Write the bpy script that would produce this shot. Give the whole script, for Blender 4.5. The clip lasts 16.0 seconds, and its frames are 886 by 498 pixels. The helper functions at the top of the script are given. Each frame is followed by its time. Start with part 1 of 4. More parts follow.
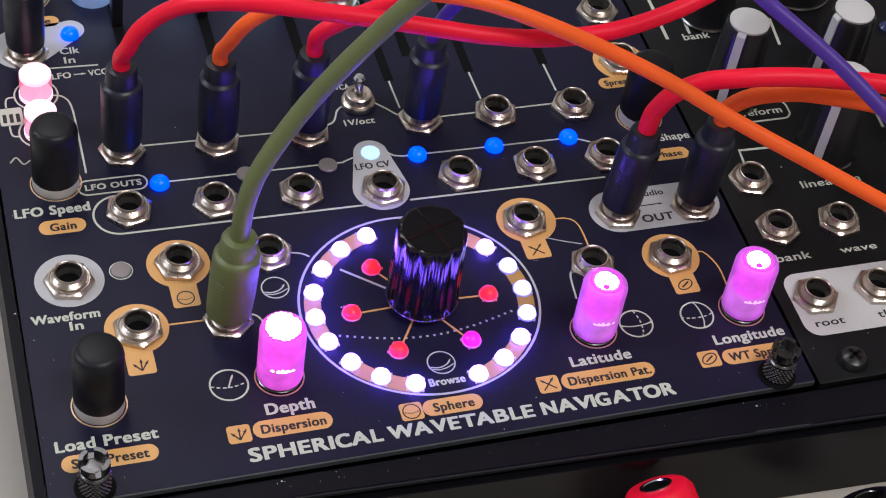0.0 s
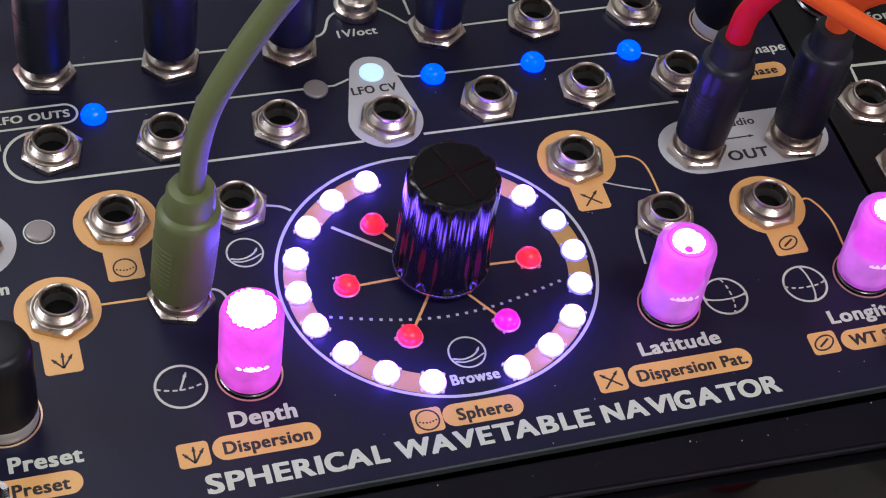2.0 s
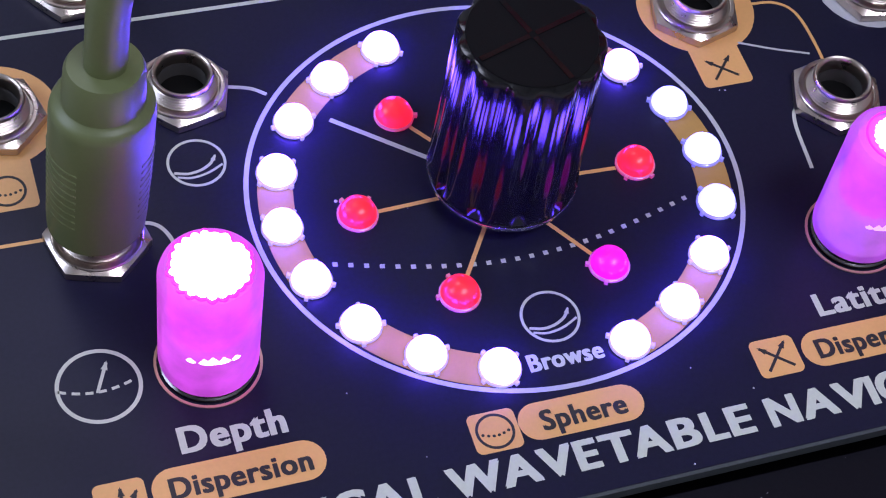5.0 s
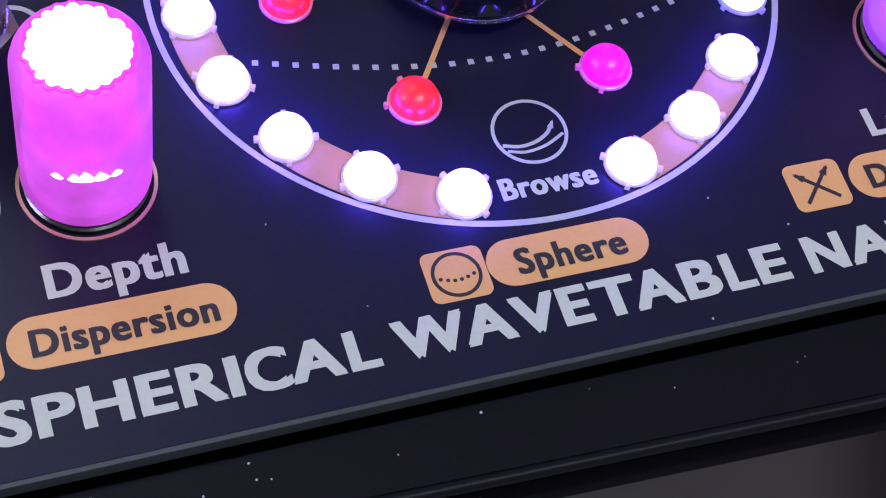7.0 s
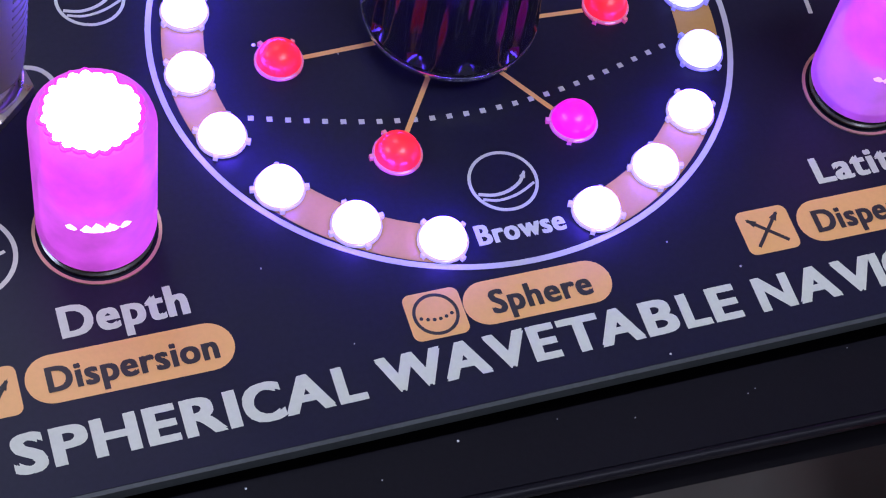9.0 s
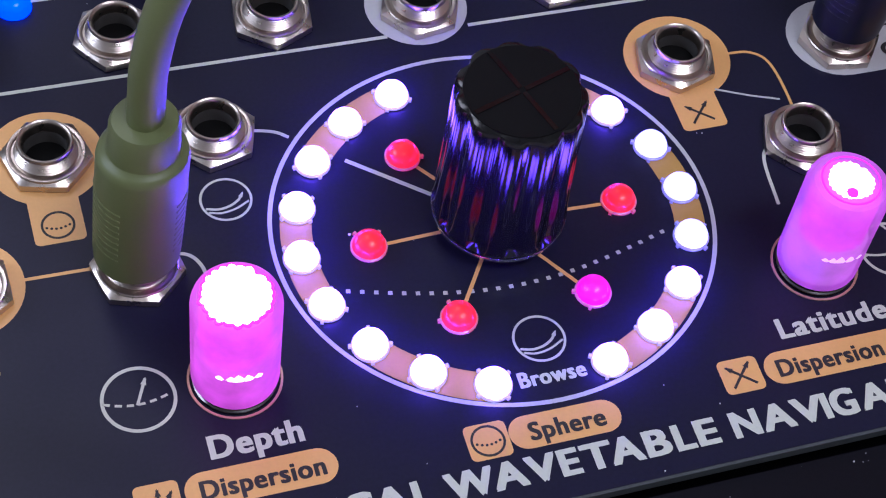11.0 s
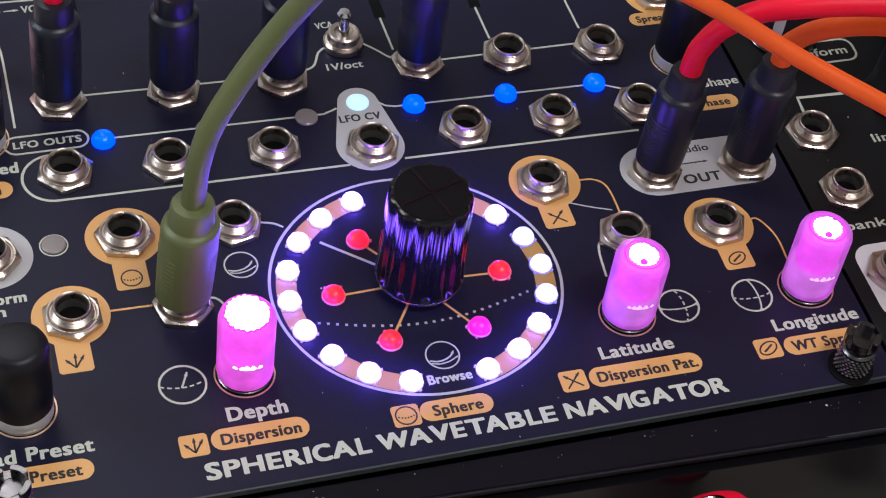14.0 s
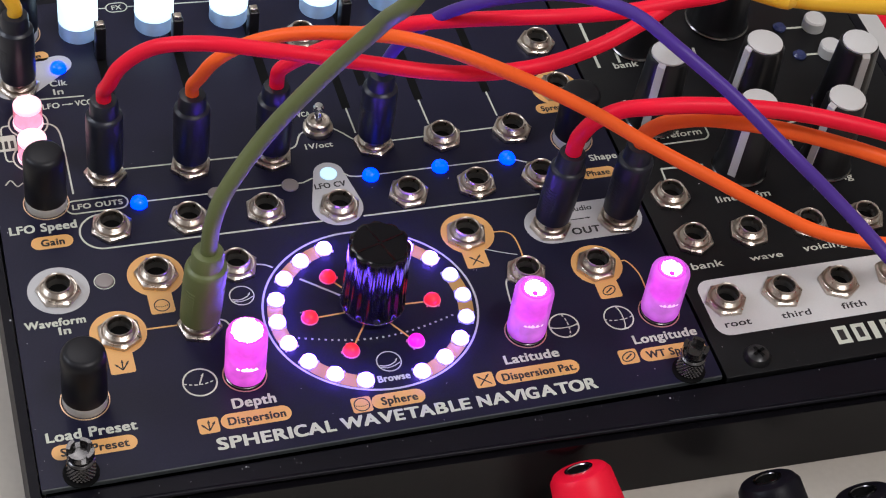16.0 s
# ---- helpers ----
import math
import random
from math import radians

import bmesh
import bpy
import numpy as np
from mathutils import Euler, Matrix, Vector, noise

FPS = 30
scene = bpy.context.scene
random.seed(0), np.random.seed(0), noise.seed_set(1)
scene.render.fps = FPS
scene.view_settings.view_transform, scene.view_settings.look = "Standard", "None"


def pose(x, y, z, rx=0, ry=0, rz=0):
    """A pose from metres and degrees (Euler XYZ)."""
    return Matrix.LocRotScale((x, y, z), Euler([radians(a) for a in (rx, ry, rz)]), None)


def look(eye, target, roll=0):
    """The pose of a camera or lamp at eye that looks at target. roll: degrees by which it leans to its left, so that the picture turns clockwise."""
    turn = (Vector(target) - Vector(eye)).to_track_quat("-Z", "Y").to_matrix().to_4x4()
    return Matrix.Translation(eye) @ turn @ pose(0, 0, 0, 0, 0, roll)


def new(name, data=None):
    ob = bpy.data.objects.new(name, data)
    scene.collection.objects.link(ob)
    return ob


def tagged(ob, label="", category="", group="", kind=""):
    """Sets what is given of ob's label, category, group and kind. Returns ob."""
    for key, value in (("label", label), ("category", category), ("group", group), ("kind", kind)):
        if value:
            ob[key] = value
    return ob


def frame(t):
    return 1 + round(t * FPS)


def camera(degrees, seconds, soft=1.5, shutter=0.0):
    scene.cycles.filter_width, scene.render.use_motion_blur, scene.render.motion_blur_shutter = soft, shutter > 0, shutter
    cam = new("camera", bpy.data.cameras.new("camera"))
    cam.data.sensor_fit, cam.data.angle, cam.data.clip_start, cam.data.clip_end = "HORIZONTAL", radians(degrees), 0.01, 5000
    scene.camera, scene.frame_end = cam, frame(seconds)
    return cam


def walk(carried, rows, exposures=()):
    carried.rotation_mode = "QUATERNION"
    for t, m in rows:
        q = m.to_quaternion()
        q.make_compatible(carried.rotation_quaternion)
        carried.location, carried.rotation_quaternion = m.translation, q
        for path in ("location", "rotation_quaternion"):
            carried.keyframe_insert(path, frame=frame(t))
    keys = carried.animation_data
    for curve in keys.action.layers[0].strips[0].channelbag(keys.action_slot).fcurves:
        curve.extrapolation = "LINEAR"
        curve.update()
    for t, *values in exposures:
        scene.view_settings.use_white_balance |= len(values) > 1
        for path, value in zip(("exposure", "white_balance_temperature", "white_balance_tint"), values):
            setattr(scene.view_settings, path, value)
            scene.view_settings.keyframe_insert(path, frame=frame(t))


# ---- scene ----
cam = camera(25.957, 16.0, soft=1.1)
PATH = [
    (0, (-0.01545, -0.17118, 0.25203), (0.07617, 0.04180, 0.0), 9.919),
    (0.5, (-0.00932, -0.15687, 0.23274), (0.07583, 0.03786, 0.0), 10.080),
    (1, (-0.00307, -0.14078, 0.21602), (0.07483, 0.03764, 0.0), 9.877),
    (1.5, (0.00263, -0.13048, 0.20395), (0.07334, 0.03460, 0.0), 9.476),
    (2, (0.00633, -0.11745, 0.19241), (0.07043, 0.03389, 0.0), 9.214),
    (2.5, (0.01052, -0.10552, 0.18079), (0.06832, 0.03283, 0.0), 8.824),
    (3, (0.01435, -0.09618, 0.17154), (0.06785, 0.03116, 0.0), 8.645),
    (3.2, (0.01556, -0.09149, 0.16690), (0.06697, 0.03089, 0.0), 8.568),
    (5.3, (0.02264, -0.05318, 0.12153), (0.06172, 0.02321, 0.0), 11.700),
    (5.5, (0.02410, -0.05072, 0.11820), (0.06136, 0.02144, 0.0), 11.961),
    (6, (0.02784, -0.04957, 0.10899), (0.06311, 0.01488, 0.0), 13.247),
    (6.5, (0.02974, -0.04767, 0.10290), (0.06214, 0.01070, 0.0), 13.735),
    (7, (0.03094, -0.04571, 0.09663), (0.06079, 0.00981, 0.0), 13.020),
    (7.5, (0.03099, -0.04250, 0.09313), (0.05917, 0.00972, 0.0), 13.320),
    (8, (0.03124, -0.04402, 0.09462), (0.05998, 0.00971, 0.0), 13.075),
    (8.5, (0.03070, -0.04722, 0.09991), (0.06170, 0.01015, 0.0), 13.135),
    (9, (0.02923, -0.04905, 0.10685), (0.06303, 0.01261, 0.0), 13.323),
    (9.5, (0.02531, -0.05038, 0.11352), (0.06198, 0.01894, 0.0), 12.427),
    (10, (0.02146, -0.05351, 0.12270), (0.06149, 0.02377, 0.0), 11.921),
    (10.2, (0.02073, -0.05440, 0.12681), (0.06124, 0.02482, 0.0), 11.725),
    (12.3, (0.01604, -0.09883, 0.17343), (0.06801, 0.03151, 0.0), 7.788),
    (12.5, (0.01424, -0.10306, 0.17757), (0.06803, 0.03224, 0.0), 7.839),
    (13, (0.01011, -0.11361, 0.18826), (0.06941, 0.03443, 0.0), 8.234),
    (13.5, (0.00594, -0.12652, 0.19900), (0.07161, 0.03352, 0.0), 8.782),
    (14, (0.00169, -0.13569, 0.20886), (0.07420, 0.03579, 0.0), 9.324),
    (14.5, (-0.00568, -0.14847, 0.22580), (0.07556, 0.03760, 0.0), 9.935),
    (15, (-0.01383, -0.16269, 0.24403), (0.07602, 0.04009, 0.0), 10.343),
    (15.5, (-0.01764, -0.17871, 0.26364), (0.07863, 0.04211, 0.0), 10.132),
    (16, (-0.01662, -0.19791, 0.28477), (0.08706, 0.04280, 0.0), 9.584),
]
walk(cam, [(t, look(eye, target, roll)) for t, eye, target, roll in PATH],
     [(0, 0.03, 5950, 15), (3.2, -0.06, 5600, 18), (5.3, -0.1, 5150, 23), (10.2, -0.1, 5150, 23), (12.3, -0.06, 5600, 18), (16, 0.05, 6050, 15)])

# ---- world and light: a lit room round the desk ----
world = bpy.data.worlds.new("room_air")
scene.world = world
world.use_nodes = True
world.node_tree.nodes["Background"].inputs[0].default_value = (0.55, 0.6, 0.7, 1)
world.node_tree.nodes["Background"].inputs[1].default_value = 0.05


def area_lamp(name, eye, target, sx, sy, watts, colour):
    data = bpy.data.lights.new(name, "AREA")
    data.shape, data.size, data.size_y, data.energy, data.color = "RECTANGLE", sx, sy, watts, colour
    ob = new(name, data)
    ob.matrix_world = look(eye, target)
    return ob


# Soft side key for room daylight; the source is unseen, no window is built.
area_lamp("side_daylight", (-1.88, 0.5, 1.15), (0.3, 0.2, 0.0), 1.1, 1.2, 36, (0.93, 0.97, 1.0))
# Two unseen fills, added to lift the print and put sheen on the panel.
area_lamp("overhead_fill", (0.5, -0.7, 1.93), (0.4, -0.5, 0.0), 0.9, 0.35, 21, (1.0, 0.94, 0.86))
area_lamp("overhead_fill", (-0.15, 1.2, 1.93), (-0.1, 1.1, 0.0), 0.6, 0.5, 7, (1.0, 0.95, 0.88))

# ---- small building helpers (lengths in millimetres) ----
S = 0.001


def mm(*v):
    return Vector(v) * S


def mesh_of(name, bm, smooth=True):
    me = bpy.data.meshes.new(name)
    bmesh.ops.recalc_face_normals(bm, faces=bm.faces)
    bm.to_mesh(me)
    bm.free()
    if smooth:
        for p in me.polygons:
            p.use_smooth = True
        me.set_sharp_from_angle(angle=radians(32))
    return me


def place(name, me, material, parent=None, at=(0, 0, 0), turn=0.0, label=""):
    if material is not None and not me.materials:
        me.materials.append(material)
    ob = new(name, me)
    ob.parent = parent
    ob.location = mm(*at)
    ob.rotation_euler = (0, 0, radians(turn))
    if label:
        tagged(ob, label)
    return ob


def part(name, bm, material, parent, label="", smooth=True):
    return place(name, mesh_of(name, bm, smooth), material, parent, label=label)


def thing(name, label, category, at=(0, 0, 0), group="", kind=""):
    ob = new(name)
    ob.empty_display_size = 0.005
    ob.location = mm(*at)
    return tagged(ob, label, category, group, kind)


def lathe(profile, n=32, cx=0.0, cy=0.0, bm=None, wobble=None):
    """A turned body; profile is rows of radius and height."""
    bm = bm or bmesh.new()
    rings = []
    for r, z in profile:
        if r < 1e-6:
            rings.append([bm.verts.new(mm(cx, cy, z))])
        else:
            ring = []
            for i in range(n):
                a = 2 * math.pi * i / n
                q = r * (wobble(a, z) if wobble else 1.0)
                ring.append(bm.verts.new(mm(cx + q * math.cos(a), cy + q * math.sin(a), z)))
            rings.append(ring)
    for a, b in zip(rings, rings[1:]):
        for i in range(n):
            j = (i + 1) % n
            if len(a) == 1 and len(b) == 1:
                break
            if len(a) == 1:
                bm.faces.new((a[0], b[i], b[j]))
            elif len(b) == 1:
                bm.faces.new((a[i], a[j], b[0]))
            else:
                bm.faces.new((a[i], a[j], b[j], b[i]))
    return bm


def prism(points, z0, z1, bm=None):
    bm = bm or bmesh.new()
    lo = [bm.verts.new(mm(x, y, z0)) for x, y in points]
    hi = [bm.verts.new(mm(x, y, z1)) for x, y in points]
    bm.faces.new(lo[::-1])
    bm.faces.new(hi)
    for i in range(len(points)):
        j = (i + 1) % len(points)
        bm.faces.new((lo[i], lo[j], hi[j], hi[i]))
    return bm


def arc(cx, cy, r, a0, a1, n=24):
    return [(cx + r * math.cos(radians(a0 + (a1 - a0) * i / n)), cy + r * math.sin(radians(a0 + (a1 - a0) * i / n))) for i in range(n + 1)]


def capsule(x0, x1, yc, r, n=14):
    """Outline of a lozenge with round ends."""
    return arc(x1 - r, yc, r, -90, 90, n) + arc(x0 + r, yc, r, 90, 270, n)


def rounded(x0, y0, x1, y1, r, n=6):
    return (arc(x1 - r, y0 + r, r, -90, 0, n) + arc(x1 - r, y1 - r, r, 0, 90, n)
            + arc(x0 + r, y1 - r, r, 90, 180, n) + arc(x0 + r, y0 + r, r, 180, 270, n))


def stroke(points, width, z0, z1, closed=False, bm=None):
    """A printed line of even width."""
    bm = bm or bmesh.new()
    n = len(points)
    left, right = [], []
    for i, p in enumerate(points):
        a = points[(i - 1) % n] if closed or i else p
        b = points[(i + 1) % n] if closed or i < n - 1 else p
        d = Vector((b[0] - a[0], b[1] - a[1]))
        d = d.normalized() if d.length else Vector((1, 0))
        s = Vector((-d.y, d.x)) * width / 2
        left.append((p[0] + s.x, p[1] + s.y))
        right.append((p[0] - s.x, p[1] - s.y))
    L0, R0, L1, R1 = ([bm.verts.new(mm(*q, z)) for q in side] for z, side in ((z0, left), (z0, right), (z1, left), (z1, right)))
    for i in range(n if closed else n - 1):
        j = (i + 1) % n
        bm.faces.new((L1[i], R1[i], R1[j], L1[j]))
        bm.faces.new((L0[i], L0[j], R0[j], R0[i]))
        bm.faces.new((L0[i], L1[i], L1[j], L0[j]))
        bm.faces.new((R0[i], R0[j], R1[j], R1[i]))
    return bm


def spline(points, steps=8):
    """Points on a smooth curve through the given ones."""
    pts = [Vector(p) for p in points]
    pts = [2 * pts[0] - pts[1]] + pts + [2 * pts[-1] - pts[-2]]
    out = []
    for i in range(1, len(pts) - 2):
        a, b, c, d = pts[i - 1:i + 3]
        for k in range(steps):
            t = k / steps
            out.append(0.5 * (2 * b + (c - a) * t + (2 * a - 5 * b + 4 * c - d) * t * t + (3 * b - a - 3 * c + d) * t ** 3))
    out.append(pts[-2])
    return out


def tube(points, r, n=16, bm=None):
    bm = bm or bmesh.new()
    pts = [Vector(p) for p in points]
    side = Vector((1, 0, 0.01))
    rings = []
    for i, p in enumerate(pts):
        d = (pts[min(i + 1, len(pts) - 1)] - pts[max(i - 1, 0)]).normalized()
        side = (side - d * side.dot(d)).normalized()
        up = d.cross(side)
        rings.append([bm.verts.new((p + (side * math.cos(2 * math.pi * k / n) + up * math.sin(2 * math.pi * k / n)) * r) * S) for k in range(n)])
    for a, b in zip(rings, rings[1:]):
        for k in range(n):
            m = (k + 1) % n
            bm.faces.new((a[k], a[m], b[m], b[k]))
    bm.faces.new(rings[0][::-1])
    bm.faces.new(rings[-1])
    return bm


def box(x0, y0, z0, x1, y1, z1, bevel=0.0, bm=None):
    bm = bm or bmesh.new()
    made = bmesh.ops.create_cube(bm, size=1.0)["verts"]
    for v in made:
        v.co = Vector(((x0 + x1) / 2 + v.co.x * (x1 - x0), (y0 + y1) / 2 + v.co.y * (y1 - y0), (z0 + z1) / 2 + v.co.z * (z1 - z0))) * S
    if bevel:
        edges = list({e for v in made for e in v.link_edges})
        bmesh.ops.bevel(bm, geom=edges, offset=bevel * S, segments=3, affect="EDGES", profile=0.5)
    return bm


def lettering(name, words, x0, x1, base, cap, material, parent, z=0.0, weight=0.012, bold=0.04):
    """Printed words, fitted between x0 and x1, on the baseline, with that height of capitals."""
    cu = bpy.data.curves.new(name, "FONT")
    cu.body, cu.size, cu.extrude, cu.offset, cu.resolution_u = words, 1.0, 0.0, weight, 4
    cu.space_character = 1.0 + 1.8 * bold
    tmp = new("tmp", cu)
    deps = bpy.context.evaluated_depsgraph_get()
    me = bpy.data.meshes.new_from_object(tmp.evaluated_get(deps))
    bpy.data.objects.remove(tmp)
    bpy.data.curves.remove(cu)
    xs = [v.co.x for v in me.vertices]
    lo, hi = min(xs), max(xs)
    x0, x1, base = x0 + bold * cap, x1 - bold * cap, base + 0.5 * bold * cap
    kx = (x1 - x0) / (hi - lo)
    ky = cap * (1 - bold) / 0.73
    for v in me.vertices:
        v.co = Vector(((v.co.x - lo) * kx + x0, v.co.y * ky + base, z + 0.03)) * S
    out = bmesh.new()
    for k, (dx, dy) in enumerate(((-1, 0.5), (1, -0.5), (0.9, 0.6), (-0.9, -0.6), (0, 0))):
        n0 = len(out.verts)
        out.from_mesh(me)
        out.verts.ensure_lookup_table()
        for v in out.verts[n0:]:
            v.co += mm(dx * bold * cap, dy * bold * cap, 0.004 * k)
    bpy.data.meshes.remove(me)
    return place(name, mesh_of(name, out, False), material, parent)


# ---- materials ----
def material(name, colour, rough=0.5, metal=0.0, grain=0.0, grain_scale=3000.0, bump=0.0, bump_scale=4000.0, spec=0.5, coat=0.0,
             wear=0.0, wear_scale=120.0, rough_vary=0.0, emit=None, strength=0.0, by_object=0.0):
    m = bpy.data.materials.new(name)
    m.use_nodes = True
    nt = m.node_tree
    b = nt.nodes["Principled BSDF"]
    b.inputs["Base Color"].default_value = (*colour, 1)
    b.inputs["Roughness"].default_value = rough
    b.inputs["Metallic"].default_value = metal
    b.inputs["Specular IOR Level"].default_value = spec
    b.inputs["Coat Weight"].default_value = coat
    co = nt.nodes.new("ShaderNodeTexCoord")

    def noise_tex(scale, detail=3.0):
        n = nt.nodes.new("ShaderNodeTexNoise")
        n.inputs["Scale"].default_value, n.inputs["Detail"].default_value = scale, detail
        nt.links.new(co.outputs["Object"], n.inputs["Vector"])
        return n

    if grain or wear:
        n1, n2 = noise_tex(grain_scale), noise_tex(wear_scale, 5.0)
        add = nt.nodes.new("ShaderNodeMath")
        add.operation = "MULTIPLY_ADD"
        nt.links.new(n1.outputs["Fac"], add.inputs[0])
        add.inputs[1].default_value = 2 * grain
        add.inputs[2].default_value = 1.0 - grain - wear
        add2 = nt.nodes.new("ShaderNodeMath")
        add2.operation = "MULTIPLY_ADD"
        nt.links.new(n2.outputs["Fac"], add2.inputs[0])
        add2.inputs[1].default_value = 2 * wear
        nt.links.new(add.outputs[0], add2.inputs[2])
        mix = nt.nodes.new("ShaderNodeVectorMath")
        mix.operation = "SCALE"
        mix.inputs[0].default_value = colour
        nt.links.new(add2.outputs[0], mix.inputs["Scale"])
        nt.links.new(mix.outputs[0], b.inputs["Base Color"])
    if rough_vary:
        n3 = noise_tex(wear_scale * 2.3, 6.0)
        r = nt.nodes.new("ShaderNodeMapRange")
        r.inputs["To Min"].default_value, r.inputs["To Max"].default_value = max(rough - rough_vary, 0.02), rough + rough_vary
        nt.links.new(n3.outputs["Fac"], r.inputs["Value"])
        nt.links.new(r.outputs[0], b.inputs["Roughness"])
    if bump:
        n4 = noise_tex(bump_scale, 4.0)
        bp = nt.nodes.new("ShaderNodeBump")
        bp.inputs["Strength"].default_value, bp.inputs["Distance"].default_value = bump, 0.0001
        nt.links.new(n4.outputs["Fac"], bp.inputs["Height"])
        nt.links.new(bp.outputs[0], b.inputs["Normal"])
    if emit:
        b.inputs["Emission Color"].default_value = (*emit, 1)
        b.inputs["Emission Strength"].default_value = strength
    return m


PANEL = material("black_solder_mask", (0.0118, 0.0113, 0.029), 0.36, spec=0.2, grain=0.25, grain_scale=2500, wear=0.2, wear_scale=60, rough_vary=0.06, bump=0.06, bump_scale=6000)
PANEL2 = material("black_anodised_panel", (0.007, 0.007, 0.008), 0.4, spec=0.2, grain=0.3, wear=0.2, wear_scale=70, rough_vary=0.05, bump=0.08)
EDGE = material("cut_board_edge", (0.05, 0.057, 0.062), 0.45, grain=0.3, wear=0.2, wear_scale=200)
WHITE = material("white_print", (0.57, 0.595, 0.505), 0.55, grain=0.08, wear=0.06)
GREY = material("pale_grey_print", (0.50, 0.50, 0.51), 0.5, grain=0.06, wear=0.05)
GOLD = material("ochre_print", (0.76, 0.41, 0.135), 0.38, grain=0.06, wear=0.06, metal=0.0)
# Same ochre print, darkened and with blue cut to offset the ring LEDs' violet light.
BAND = material("ochre_band_led_toned", (0.47, 0.275, 0.06), 0.45, grain=0.06, wear=0.08)
INK = material("dark_print", (0.02, 0.018, 0.02), 0.5, grain=0.2)
COPPER = material("bare_copper_rim", (0.75, 0.5, 0.32), 0.35, metal=0.7)
NICKEL = material("nickel_plate", (0.57, 0.50, 0.43), 0.3, metal=1.0, wear=0.12, wear_scale=400, rough_vary=0.1, bump=0.05, bump_scale=1500)
STEEL = material("bright_steel", (0.72, 0.72, 0.73), 0.2, metal=1.0, rough_vary=0.08)
DARKMETAL = material("black_chrome", (0.15, 0.146, 0.148), 0.24, metal=1.0, rough_vary=0.1, wear_scale=300)
COLLAR = material("satin_collar", (0.72, 0.71, 0.68), 0.42, metal=0.5, wear=0.08, wear_scale=300)
HOLE = material("dark_socket", (0.004, 0.004, 0.004), 0.7, spec=0.1)
SOCKET_DARK = material("socket_inside", (0.16, 0.15, 0.14), 0.4, metal=0.6)
RUBBER = material("black_rubber", (0.013, 0.015, 0.024), 0.35, spec=0.42, grain=0.2, wear=0.25, wear_scale=150, bump=0.12, bump_scale=3000)
KNOB = material("soft_black_knob", (0.0075, 0.0075, 0.0105), 0.4, spec=0.3, grain=0.2, wear=0.25, wear_scale=150, bump=0.06, bump_scale=3000)
PLASTIC = material("satin_black_plastic", (0.010, 0.010, 0.011), 0.3, grain=0.2, wear=0.2, bump=0.05, rough_vary=0.06)
GLOSS = material("glossy_black_plastic", (0.006, 0.006, 0.007), 0.13, spec=0.4, wear=0.2, bump=0.03, bump_scale=900)
CASE = material("black_case_plastic", (0.005, 0.0045, 0.008), 0.42, spec=0.14, grain=0.3, wear=0.3, wear_scale=50, bump=0.2, bump_scale=2500)
CAPTOP = material("knob_top", (0.006, 0.006, 0.007), 0.42, spec=0.1, bump=0.1)
CASE_GLOSS = material("glossy_case_front", (0.005, 0.0045, 0.006), 0.16, spec=0.15, wear=0.3, wear_scale=40, bump=0.04, bump_scale=800, rough_vary=0.06)
CREAM = material("white_knob_plastic", (0.63, 0.63, 0.62), 0.4, grain=0.05, wear=0.06)
DESK = material("greige_desk", (0.50, 0.46, 0.40), 0.5, grain=0.06, grain_scale=800, wear=0.06, wear_scale=25, bump=0.08, bump_scale=900)
WALL = material("off_white_wall", (0.62, 0.61, 0.58), 0.8, grain=0.03, grain_scale=60, wear=0.05, wear_scale=2)
FLOOR = material("brown_floor", (0.24, 0.17, 0.11), 0.5, grain=0.1, grain_scale=40, wear=0.15, wear_scale=3)
RED = material("red_cable_jacket", (0.9, 0.006, 0.034), 0.45, spec=0.26, grain=0.05, wear=0.08, wear_scale=80, bump=0.05, bump_scale=1500)
ORANGE = material("orange_cable_jacket", (1.0, 0.135, 0.018), 0.45, spec=0.22, grain=0.05, wear=0.08, wear_scale=80, bump=0.05, bump_scale=1500)
OLIVE = material("olive_cable_jacket", (0.125, 0.148, 0.052), 0.42, grain=0.06, wear=0.1, wear_scale=80, bump=0.08, bump_scale=1500)
PURPLE = material("purple_cable_jacket", (0.075, 0.03, 0.27), 0.42, spec=0.3, grain=0.06, wear=0.08, wear_scale=80, bump=0.05, bump_scale=1500)
YELLOW = material("yellow_cable_jacket", (0.85, 0.47, 0.02), 0.36, grain=0.05, wear=0.08)
LED_OFF = material("unlit_led_lens", (0.25, 0.22, 0.21), 0.35, grain=0.06, coat=0.3)
DUST = material("dust", (0.6, 0.6, 0.62), 0.8)


def lit(name, colour, strength, body=(0.5, 0.5, 0.5)):
    return material(name, body, 0.3, emit=colour, strength=strength)


LED_WHITE = lit("led_violet_white", (0.147, 0.057, 1.0), 52.0)
LED_BLUEWHITE = lit("led_blue_white", (0.34, 0.31, 1.0), 3.0)
LED_RED = lit("led_red", (1.0, 0.012, 0.02), 1.15, (0.3, 0.02, 0.03))
LED_MAGENTA = lit("led_magenta", (1.0, 0.005, 0.55), 1.0, (0.3, 0.02, 0.2))
LED_BLUE = lit("led_blue", (0.0, 0.028, 1.0), 4.5, (0.02, 0.1, 0.5))
LED_CYAN = lit("led_pale_cyan", (0.45, 0.8, 1.0), 0.9)
GLOW_PINK = lit("knob_glow_core", (1.0, 0.62, 1.0), 6.0)
GLOW_WHITE = lit("white_button_glow", (0.62, 0.88, 1.0), 1.35)
GLOW_ROSE = lit("rose_button_glow", (1.0, 0.5, 0.56), 1.25)


